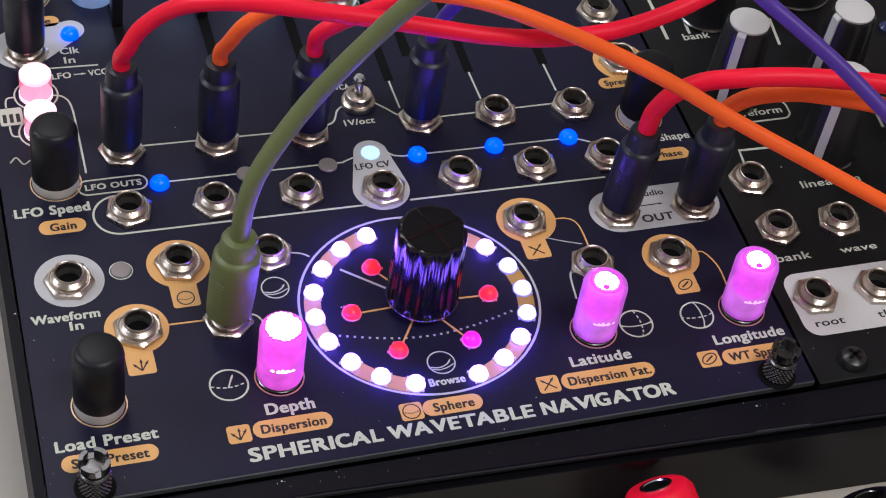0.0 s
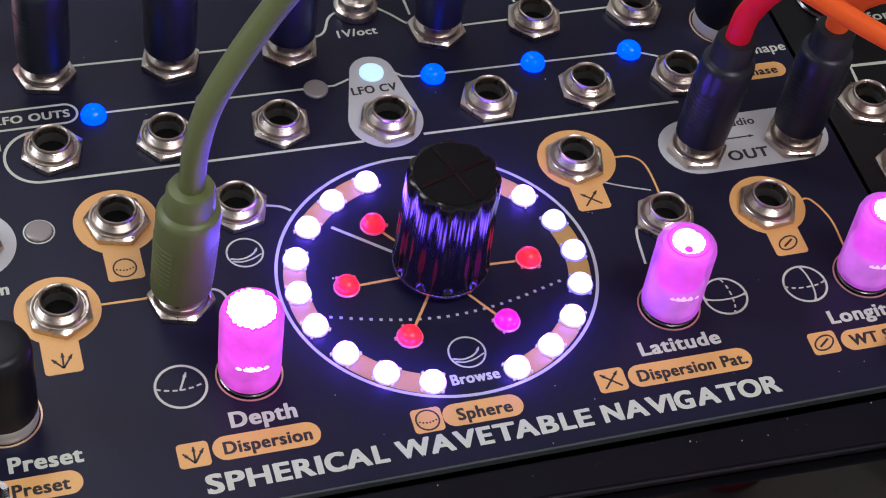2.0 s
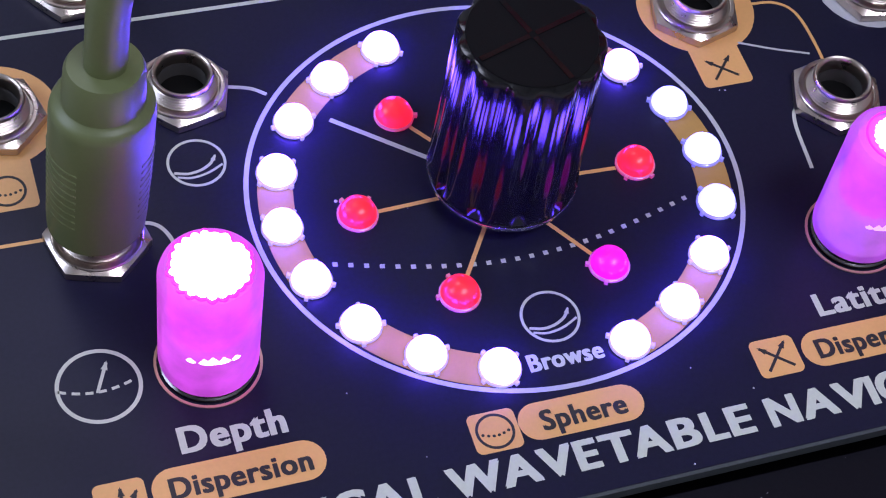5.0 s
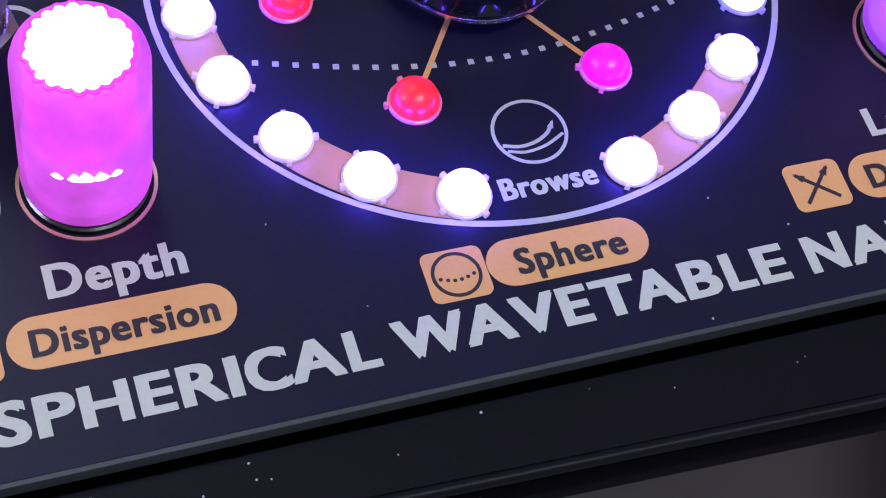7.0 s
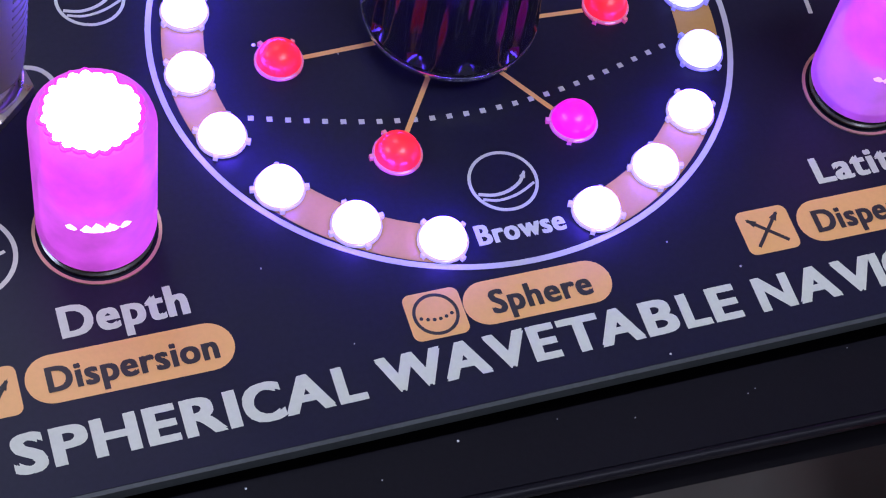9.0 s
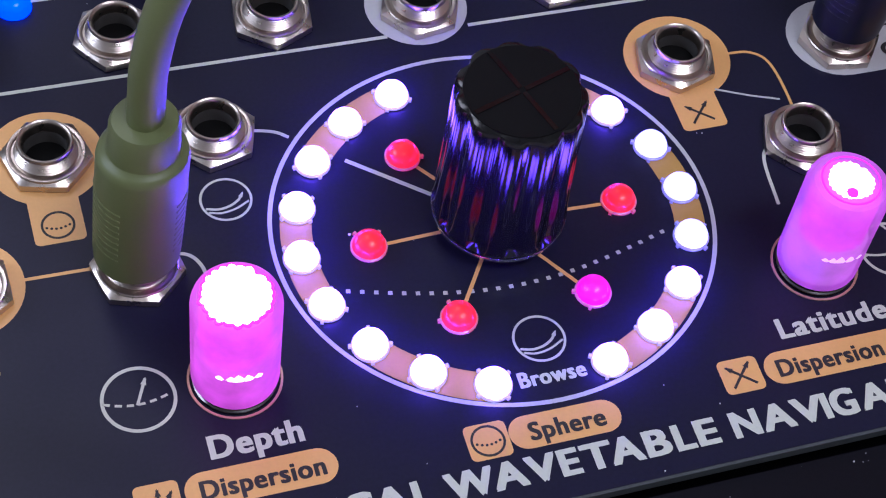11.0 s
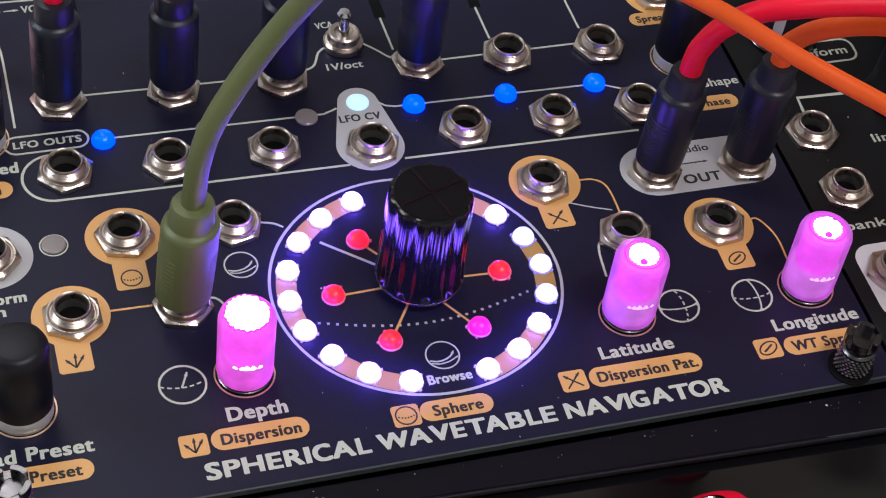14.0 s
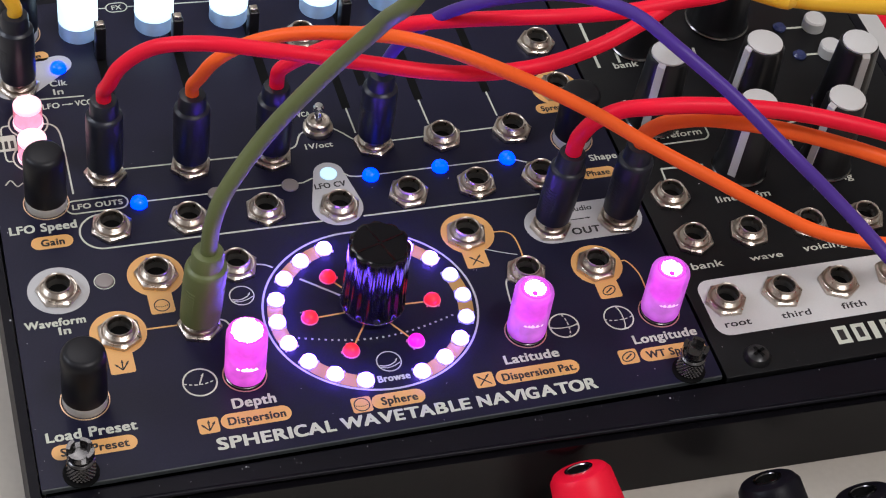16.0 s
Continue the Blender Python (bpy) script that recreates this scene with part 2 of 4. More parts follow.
def frosted(name, glow, strength, body, clear):
    """Frosted lit plastic: part of the light behind shows through."""
    m = material(name, body, 0.5, emit=glow, strength=strength)
    nt = m.node_tree
    co, cloud, amount = nt.nodes.new("ShaderNodeTexCoord"), nt.nodes.new("ShaderNodeTexNoise"), nt.nodes.new("ShaderNodeMapRange")
    cloud.inputs["Scale"].default_value, cloud.inputs["Detail"].default_value = 260.0, 5.0
    amount.inputs["From Min"].default_value, amount.inputs["From Max"].default_value = 0.3, 0.7
    amount.inputs["To Min"].default_value, amount.inputs["To Max"].default_value = strength * 0.45, strength * 1.4
    nt.links.new(co.outputs["Object"], cloud.inputs["Vector"])
    nt.links.new(cloud.outputs["Fac"], amount.inputs["Value"])
    nt.links.new(amount.outputs[0], nt.nodes["Principled BSDF"].inputs["Emission Strength"])
    mix, tr = nt.nodes.new("ShaderNodeMixShader"), nt.nodes.new("ShaderNodeBsdfTransparent")
    tr.inputs[0].default_value = (1.0, 0.8, 1.0, 1)
    mix.inputs[0].default_value = clear
    out = nt.nodes["Material Output"]
    nt.links.new(nt.nodes["Principled BSDF"].outputs[0], mix.inputs[1])
    nt.links.new(tr.outputs[0], mix.inputs[2])
    nt.links.new(mix.outputs[0], out.inputs[0])
    return m


SHELL_PINK = frosted("frosted_pink_shell", (1.0, 0.1, 0.84), 0.58, (0.48, 0.175, 0.46), 0.40)
SHELL_VIOLET = frosted("frosted_violet_shell", (0.86, 0.11, 0.95), 0.44, (0.42, 0.2, 0.48), 0.42)
DIFFUSER_PALE = lit("pale_violet_diffuser", (0.9, 0.34, 0.95), 0.55, (0.45, 0.3, 0.45))
DIFFUSER_BRIGHT = lit("pink_light_line", (1.0, 0.5, 1.0), 0.9, (0.5, 0.4, 0.5))
DIFFUSER_PINK = lit("pale_pink_diffuser", (1.0, 0.11, 0.88), 0.62, (0.4, 0.2, 0.4))
CORE_PINK = lit("pink_light_guide", (1.0, 0.03, 0.80), 1.0, (0.4, 0.05, 0.4))
SHELL_WHITE = frosted("frosted_white_shell", (0.25, 0.5, 0.9), 0.35, (0.5, 0.6, 0.7), 0.3)
SHELL_ROSE = frosted("frosted_rose_shell", (1.0, 0.28, 0.36), 0.55, (0.6, 0.25, 0.28), 0.5)

# ---- the room and the desk ----
room_parts = [("wall_north", (-1900, 1700, -760, 2100, 1800, 2000)), ("wall_south", (-1900, -1900, -760, 2100, -1800, 2000)),
              ("wall_west", (-2000, -1900, -760, -1900, 1800, 2000)), ("wall_east", (2100, -1900, -760, 2200, 1800, 2000))]
for nm, b in room_parts:
    tagged(place(nm, mesh_of(nm, box(*b), False), WALL), "plain off-white painted room wall", "wall", kind="structure")
tagged(place("ceiling", mesh_of("ceiling", box(-2000, -1900, 2000, 2200, 1800, 2100), False), WALL), "plain off-white painted ceiling", "ceiling", kind="structure")
tagged(place("floor", mesh_of("floor", box(-2000, -1900, -860, 2200, 1800, -760), False), FLOOR), "plain brown wooden floor of the room", "floor", kind="structure")
DESK_Z = -21.0
desk = thing("desk", "pale greige desk with a smooth matt top", "desk", (0, 0, -760))
place("desktop", mesh_of("desktop", box(-550, -450, DESK_Z - 28, 750, 520, DESK_Z, 2.0)), DESK, desk, (0, 0, 760))
for x, y in ((-500, -400), (690, -400), (-500, 470), (690, 470)):
    place("leg", mesh_of("leg", box(-25, -25, 0, 25, 25, 760 + DESK_Z - 28, 2.0)), DESK, desk, (x, y, 0))

# ---- case that carries the modules ----
case = thing("synth_case", "low black plastic synthesizer case with glossy front", "case", (0, 0, DESK_Z))
CZ = -DESK_Z
place("front_rail", mesh_of("front_rail", prism([(-1.2, -2.65), (203.5, -8.6), (203.5, -0.05), (-1.2, -0.05)], -12, -1.3), False), CASE, case, (0, 0, CZ), label="matt black front rail")
place("rail_lip", mesh_of("rail_lip", tube([(-1.2, -2.95, -1.7), (203.5, -8.9, -1.7)], 0.45, 12)), CASE, case, (0, 0, CZ))
place("front_panel", mesh_of("front_panel", prism([(-1.4, -4.35), (204, -10.3), (204, -8.8), (-1.4, -2.85)], DESK_Z + 0.05, -3.0), False), CASE_GLOSS, case, (0, 0, CZ), label="glossy black front panel")
place("side_panel", mesh_of("side_panel", prism([(-1.25, -2.5), (0.55, -2.5), (2.6, 133), (0.8, 133)], DESK_Z + 0.05, -0.6), False), CASE, case, (0, 0, CZ))
place("side_panel", mesh_of("side_panel", box(202.9, -7.5, DESK_Z + 0.05, 205.6, 133, -0.6, 0.5)), CASE, case, (0, 0, CZ))
place("back_rail", mesh_of("back_rail", box(2.7, 128.9, DESK_Z + 0.05, 202.8, 133, -1.5, 0.5)), CASE, case, (0, 0, CZ))
place("bottom", mesh_of("bottom", box(2.7, -0.04, DESK_Z + 0.03, 202.8, 128.8, DESK_Z + 2)), CASE, case, (0, 0, CZ))
place("scratched_trim", mesh_of("scratched_trim", stroke([(118, -6.35), (128, -6.65)], 0.14, -1.299, -1.25)), EDGE, case, (0, 0, CZ))

# ---- shared small meshes ----
def hex_mesh():
    bm = bmesh.new()
    rows = ((3.9, 0.0, True), (4.4, 0.12, True), (4.4, 0.95, True), (3.6, 1.4, False))
    rings = []
    for r, z, hexa in rows:
        ring = []
        for i in range(24):
            a = 2 * math.pi * i / 24
            q = r * math.cos(math.pi / 6) / math.cos((a % (math.pi / 3)) - math.pi / 6)
            q = min(q, r * 0.985) if hexa else min(q, 3.72)
            ring.append(bm.verts.new(mm(q * math.cos(a), q * math.sin(a), z)))
        rings.append(ring)
    for a, b in zip(rings, rings[1:]):
        for i in range(24):
            j = (i + 1) % 24
            bm.faces.new((a[i], a[j], b[j], b[i]))
    inner = [bm.verts.new(mm(2.75 * math.cos(2 * math.pi * i / 24), 2.75 * math.sin(2 * math.pi * i / 24), z)) for z in (1.4, 0.0) for i in range(24)]
    for i in range(24):
        j = (i + 1) % 24
        bm.faces.new((rings[-1][i], rings[-1][j], inner[j], inner[i]))
        bm.faces.new((inner[i], inner[j], inner[24 + j], inner[24 + i]))
    return mesh_of("nut", bm)


NUT_ME = hex_mesh()
WASHER_ME = mesh_of("washer", lathe([(3.2, 1.3), (3.22, 1.52), (3.3, 1.56), (3.6, 1.55), (3.68, 1.46), (3.68, 1.36)], 36))
thread = []
for i in range(5):
    z, q = 1.45 + 0.27 * i, 2.97 - 0.07 * i
    thread += [(q - 0.17, z), (q - 0.02, z + 0.09), (q, z + 0.14), (q - 0.15, z + 0.25)]
BARREL_ME = mesh_of("barrel", lathe([(2.75, 0.9)] + thread + [(2.66, 2.85), (2.62, 3.1), (2.56, 3.22), (2.48, 3.25), (2.36, 3.2), (2.24, 3.05), (2.18, 2.85), (2.15, 1.3)], 40))
SOCKET_ME = mesh_of("socket", lathe([(2.15, 1.75), (2.1, 1.3), (2.05, 0.2), (0, 0.2)], 24))
for me in (NUT_ME, WASHER_ME, BARREL_ME, SOCKET_ME):
    for v in me.vertices:
        v.co.z *= 0.92
for me, mat in ((NUT_ME, NICKEL), (WASHER_ME, NICKEL), (BARREL_ME, NICKEL), (SOCKET_ME, SOCKET_DARK)):
    me.materials.append(mat)
SOCKET_ME.materials.append(HOLE)
for p in SOCKET_ME.polygons:
    if len(p.vertices) == 3:
        p.material_index = 1
rng = random.Random(4)


def jack(x, y, parent, z=0.0):
    nut = place("jack", NUT_ME, None, parent, (x, y, z), rng.uniform(0, 60))
    place("washer", WASHER_ME, None, nut)
    place("barrel", BARREL_ME, None, nut)
    place("socket", SOCKET_ME, None, nut)
    return nut


LED_DOME_ME = {}
dome = [(1.6, 0.0), (1.6, 0.35)] + [(1.55 * math.cos(a), 0.45 + 1.3 * math.sin(a)) for a in (0.0, 0.25, 0.5, 0.75, 1.0, 1.25, 1.42)] + [(0, 1.75)]
FLANGE_ME, TAB_ME = {}, {}


def led_foot(ob, lens, tabs):
    """The clear moulded foot under a light; its own emission imitates the glow it takes on."""
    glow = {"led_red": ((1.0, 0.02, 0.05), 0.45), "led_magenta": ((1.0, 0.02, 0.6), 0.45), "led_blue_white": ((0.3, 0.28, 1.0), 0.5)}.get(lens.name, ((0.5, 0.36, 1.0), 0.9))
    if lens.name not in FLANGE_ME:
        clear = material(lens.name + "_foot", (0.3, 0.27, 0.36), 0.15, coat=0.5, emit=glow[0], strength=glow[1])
        FLANGE_ME[lens.name] = mesh_of("flange", lathe([(0, 0.02), (1.75, 0.02), (1.75, 0.22), (1.62, 0.3), (1.5, 0.3)], 24))
        TAB_ME[lens.name] = mesh_of("tab", box(-0.16, -0.12, 0.02, 0.16, 0.22, 0.4))
        FLANGE_ME[lens.name].materials.append(clear)
        TAB_ME[lens.name].materials.append(clear)
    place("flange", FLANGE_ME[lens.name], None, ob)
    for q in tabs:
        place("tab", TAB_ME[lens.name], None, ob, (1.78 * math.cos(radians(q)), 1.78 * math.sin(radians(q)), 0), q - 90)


def led(x, y, parent, mat, turn=0.0, k=1.0):
    key = (mat.name, k)
    if key not in LED_DOME_ME:
        LED_DOME_ME[key] = mesh_of("led", lathe([(r * k, z) for r, z in dome], 28))
        LED_DOME_ME[key].materials.append(mat)
    ob = place("led", LED_DOME_ME[key], None, parent, (x, y, 0.03), turn)
    return ob


def flat_led(x, y, parent, mat, r=1.75):
    return place("led", mesh_of("led", lathe([(0, 0.02), (r, 0.02), (r, 0.28), (r - 0.2, 0.42), (0, 0.5)], 28)), mat, parent, (x, y, 0))


# ---- the main module ----
module = thing("synth_module", "black synthesizer module with lit ring and ochre print", "module")
PW = 131.8
panel = part("panel", prism([(0.85, 0.7), (PW, 1.2), (PW, 128.5), (3.3, 128.5)], -1.1, 0), PANEL, module, smooth=False)
part("panel_edge", prism([(0.95, 0.38), (PW - 0.1, 0.88), (PW - 0.1, 1.19), (0.95, 0.69)], -1.05, -0.05), EDGE, panel, "pale cut edge of the board")
ZP = 0.03


def printed(name, outline, mat=None, z=0.0):
    return part(name, prism(outline, 0.0 + z, ZP + z), mat or WHITE, panel, smooth=False)


def line(points, w=0.38, mat=None, closed=False, z=0.004, name="printed_line"):
    return part(name, stroke(points, w, z, ZP + z), mat or WHITE, panel, smooth=False)


def circle_line(cx, cy, r, w=0.36, mat=None, z=0.0, name="printed_circle"):
    return part(name, stroke(arc(cx, cy, r, 0, 360, 48)[:-1], w, z, ZP + z, True), mat or WHITE, panel, smooth=False)


def words(text_, x0, x1, base, cap, mat=None, z=0.0, bold=0.04):
    return lettering("lettering", text_, x0, x1, base, cap, mat or WHITE, panel, z, 0.0, bold)


# title and names
TITLE = (("SPHERICAL", (32.9, 35.0, 35.3, 37.6, 37.8, 40.65, 41.05, 43.1, 43.4, 46.0, 46.15, 46.95, 47.2, 49.8, 49.75, 52.95, 53.2, 55.1)),
         ("WAVETABLE", (56.1, 60.5, 60.3, 63.45, 63.4, 66.25, 66.4, 68.3, 68.5, 71.35, 71.05, 74.15, 74.35, 76.75, 77.1, 79.0, 79.2, 81.3)),
         ("NAVIGATOR", (82.65, 85.3, 85.5, 88.65, 88.6, 91.6, 91.5, 92.2, 92.3, 94.85, 95.2, 98.3, 98.3, 101.15, 101.0, 104.1, 104.3, 106.75)))
for word, spans in TITLE:
    for k, ch in enumerate(word):
        over = 0.06 if ch in "SCGO" else 0.0
        lettering("letter", ch, spans[2 * k], spans[2 * k + 1], 2.97 - over, 2.78 + 2 * over, WHITE, panel, 0.0, 0.0, 0.06)
words("Depth", 37.45, 45.7, 11.6, 2.45, bold=0.052)
words("Latitude", 90.65, 101.75, 11.8, 2.3, bold=0.052)
words("Longitude", 117.35, 130.75, 11.75, 2.3, bold=0.052)
words("Load Preset", 3.2, 19.65, 10.5, 2.35, bold=0.052)
words("LFO Speed", 3.6, 16.8, 61.5, 2.3, bold=0.052)
words("Waveform", 3.1, 14.6, 37.1, 2.0, bold=0.05)
words("In", 9.2, 11.5, 34.9, 2.0, bold=0.05)
words("Browse", 65.5, 71.85, 12.25, 1.7, bold=0.05)
words("1V/oct", 66.4, 72.3, 74.9, 1.6, bold=0.035)
words("Clk", 17.5, 21.1, 102.2, 1.9, bold=0.035)
words("In", 17.9, 20.0, 99.6, 1.9, bold=0.035)
words("LFO", 15.0, 18.6, 95.6, 1.7, bold=0.035)
words("VCO", 21.8, 25.6, 95.6, 1.7, bold=0.035)
words("Shape", 125.3, 131.5, 61.3, 1.9, bold=0.035)


def pill(x0, x1, yc, h, text_, tx0, tx1, cap=1.9):
    printed("ochre_tag", capsule(x0, x1, yc, h / 2), GOLD)
    words(text_, tx0, tx1, yc - cap / 2, cap, INK, ZP, 0.048)


pill(34.6, 47.85, 8.95, 3.45, "Dispersion", 35.9, 46.75)
pill(87.8, 104.7, 8.95, 3.4, "Dispersion Pat.", 89.0, 104.0)
pill(117.5, 131.2, 8.8, 3.3, "WT Spread", 118.7, 130.2)
pill(63.0, 73.4, 7.95, 3.3, "Sphere", 64.8, 71.9)
pill(3.7, 19.1, 8.0, 3.3, "Save Preset", 5.3, 17.6)
pill(7.3, 15.5, 58.5, 3.3, "Gain", 9.2, 13.8)
pill(118.6, 126.6, 78.4, 3.0, "Spread", 119.7, 125.4, 1.6)
pill(121.8, 129.8, 57.8, 3.0, "Phase", 123.2, 128.4, 1.6)


def arrow(x, y, dx, dy, mat, w=0.3, head=0.75, z=0.0):
    d = Vector((dx, dy)).normalized()
    s = Vector((-d.y, d.x))
    tip = Vector((x + dx, y + dy))
    line([(x, y), (tip.x, tip.y)], w, mat, z=z, name="printed_arrow")
    head *= 0.8
    a, b = tip - d * head + s * head * 0.42, tip - d * head - s * head * 0.42
    part("printed_arrow", prism([tuple(tip + d * 0.15), tuple(a), tuple(b)], z, ZP + z + 0.003), mat, panel, smooth=False)


def dashes(points, on, off, w, mat, z=0.0):
    """A dashed line along a run of points."""
    acc = 0.0
    out, cur, draw = [], [points[0]], True
    for a, b in zip(points, points[1:]):
        acc += math.dist(a, b)
        cur.append(b)
        if acc >= (on if draw else off):
            if draw:
                out.append(cur)
            cur, draw, acc = [b], not draw, 0.0
    bm = bmesh.new()
    for c in out:
        stroke(c, w, z, ZP + z, bm=bm)
    part("dashed_line", bm, mat, panel, smooth=False)


def tag(cx, cy, half=1.92):
    printed("ochre_tag", rounded(cx - half, cy - half * 0.92, cx + half, cy + half * 0.92, 0.55), GOLD)


def icon_fan(cx, cy, mat=INK, z=ZP):
    arrow(cx, cy - 1.2, -1.25, 1.5, mat, 0.25, 0.8, z)
    arrow(cx, cy - 1.2, 0.1, 2.3, mat, 0.25, 0.8, z)
    arrow(cx, cy - 1.2, 1.25, 1.9, mat, 0.25, 0.8, z)


def icon_cross(cx, cy, mat=INK, z=ZP):
    arrow(cx + 1.2, cy - 1.1, -2.4, 2.1, mat, 0.25, 0.8, z)
    arrow(cx - 1.1, cy - 1.2, 2.2, 2.4, mat, 0.25, 0.8, z + 0.004)


def icon_dots(cx, cy, mat=INK, z=ZP):
    circle_line(cx, cy, 1.45, 0.22, mat, z)
    for k in range(6):
        x = cx - 1.05 + 0.42 * k
        y = cy - 0.15 - 0.25 * math.sin(math.pi * k / 5)
        part("dot", prism(arc(x, y, 0.13, 0, 330, 8), z, z + ZP), mat, panel, smooth=False)


def icon_slash(cx, cy, mat=INK, z=ZP):
    pts = [(cx + 1.5 * math.cos(a) * 0.87 - 0.95 * math.sin(a) * 0.5, cy + 1.5 * math.cos(a) * 0.5 + 0.95 * math.sin(a) * 0.87)
           for a in [2 * math.pi * i / 28 for i in range(28)]]
    line(pts + pts[:1], 0.24, mat, z=z)
    line([(cx - 0.75, cy - 0.55), (cx + 0.75, cy + 0.55)], 0.3, mat, z=z + 0.004)


def jack_tag(jx, jy, tx, ty, icon, r=5.5):
    printed("ochre_disc", arc(jx, jy, r, 0, 352.5, 47), GOLD)
    printed("ochre_tag", rounded(tx - 2.35, ty - 2.0, tx + 2.35, jy - r * 0.7, 0.55), GOLD, 0.004)
    icon(tx, ty, INK, ZP + 0.006)


printed("ochre_disc", arc(125.0, 84.2, 5.4, 0, 352.5, 47), GOLD, 0.004)
jack_tag(29.5, 46.5, 29.3, 38.6, icon_dots)
jack_tag(20.0, 33.4, 19.4, 25.6, icon_fan, 5.4)
jack_tag(93.2, 46.0, 92.9, 38.65, icon_cross)
jack_tag(116.8, 33.0, 117.0, 26.0, icon_slash, 5.3)
printed("white_disc", arc(10.7, 45.9, 5.9, 0, 352.5, 47), GREY)
for cx, cy, icon in ((32.3, 8.75, icon_fan), (85.5, 9.05, icon_cross), (115.1, 9.1, icon_slash), (61.05, 7.9, icon_dots)):
    tag(cx, cy)
    icon(cx, cy)

def bend(points, **k):
    line([(p.x, p.y) for p in spline([(*q, 0) for q in points], 6)], **k)


# globe marks beside the knobs
circle_line(32.72, 18.87, 3.15, 0.32)
arrow(32.5, 18.3, 1.15, 2.5, WHITE, 0.26, 0.8)
dashes([(29.6 + 0.1 * i, 18.35 + 0.0008 * (i - 31) ** 2 * 0.9) for i in range(63)], 0.55, 0.4, 0.24, WHITE)
for cx, cy in ((44.8, 38.2), (68.75, 16.95)):
    r = 2.36
    circle_line(cx, cy, r, 0.23)
    pts = [(p.x, p.y) for p in spline([(cx + r * u, cy + r * v, 0) for u, v in ((-0.86, -0.3), (-0.4, -0.42), (0.05, -0.36), (0.42, -0.17), (0.6, 0.02))], 5)]
    line(pts, 0.24, z=0.004)
    arrow(*pts[-1], 0.1 * r, 0.16 * r, WHITE, 0.2, 0.62, 0.008)
    bend([(cx + r * u, cy + r * v) for u, v in ((-0.78, -0.5), (-0.3, -0.62), (0.3, -0.52), (0.88, -0.24))], w=0.2, z=0.004)
for cx, cy, kind_ in ((105.0, 19.0, "lat"), (116.5, 18.85, "lon")):
    r = 2.95
    circle_line(cx, cy, r, 0.3)
    eq = [(cx + r * math.cos(math.pi + math.pi * k / 40), cy + 0.85 * math.sin(math.pi + math.pi * k / 40) + 0.3) for k in range(41)]
    mer = [(cx + 0.9 * math.cos(-math.pi / 2 + math.pi * k / 40), cy + r * math.sin(-math.pi / 2 + math.pi * k / 40)) for k in range(41)]
    if kind_ == "lat":
        line(eq, 0.24)
        arrow(*eq[2], eq[0][0] - eq[2][0], eq[0][1] - eq[2][1], WHITE, 0.2, 0.9)
        arrow(*eq[-3], eq[-1][0] - eq[-3][0], eq[-1][1] - eq[-3][1], WHITE, 0.2, 0.9)
        dashes(mer, 0.55, 0.4, 0.24, WHITE)
    else:
        line(mer, 0.24)
        arrow(*mer[2], mer[0][0] - mer[2][0], mer[0][1] - mer[2][1], WHITE, 0.2, 0.9)
        arrow(*mer[-3], mer[-1][0] - mer[-3][0], mer[-1][1] - mer[-3][1], WHITE, 0.2, 0.9)
        dashes(eq, 0.55, 0.4, 0.24, WHITE)

# ring of lights
RX, RY = 68.75, 30.75
part("printed_circle", stroke([(68.78 + 21.12 * math.cos(radians(3 * i)), 30.48 + 20.09 * math.sin(radians(3 * i))) for i in range(120)], 0.42, 0, ZP, True), GREY, panel, smooth=False)


def on_ring(deg, rx=18.7, ry=17.65):
    """A place on the ring of lights, in degrees from its foot."""
    return 68.7 + rx * math.sin(radians(deg)), 30.0 - ry * math.cos(radians(deg))


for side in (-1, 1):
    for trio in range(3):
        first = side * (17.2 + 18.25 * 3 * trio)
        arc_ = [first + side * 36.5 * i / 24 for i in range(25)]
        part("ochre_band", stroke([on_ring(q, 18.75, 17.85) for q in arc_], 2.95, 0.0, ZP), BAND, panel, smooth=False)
        for k in range(3):
            d = first + side * 18.25 * k
            lens = LED_BLUEWHITE if side > 0 and trio == 1 else LED_WHITE
            led_foot(led(*on_ring(d), module, lens, d), lens, (45, 135, 225, 315))
for k, a in enumerate((0, 59, 121.3, 180, 238.3, 301.5)):
    c, s_ = math.cos(radians(a)), math.sin(radians(a))
    lens = LED_MAGENTA if k == 5 else LED_RED
    led_foot(led(68.73 + 12.36 * c, 30.02 + 11.1 * s_, module, lens, a), lens, (225, 300))
    line([(RX + 3 * c, RY + 3 * s_ - 0.4), (68.73 + 10.6 * c, 30.05 + 9.6 * s_)], 0.36, GOLD)
line([(56.85, 40.3), (64.0, 34.45)], 0.42)
dot_me = mesh_of("dot", box(-0.2, -0.2, 0, 0.2, 0.2, ZP), False)
for k in range(26):
    u = k / 25
    place("dot", dot_me, GREY, panel, (53.25 + 30.75 * u, 25.72 - 2.78 * math.sin(math.pi * u), 0), 12 * math.cos(math.pi * (u - 1)) )

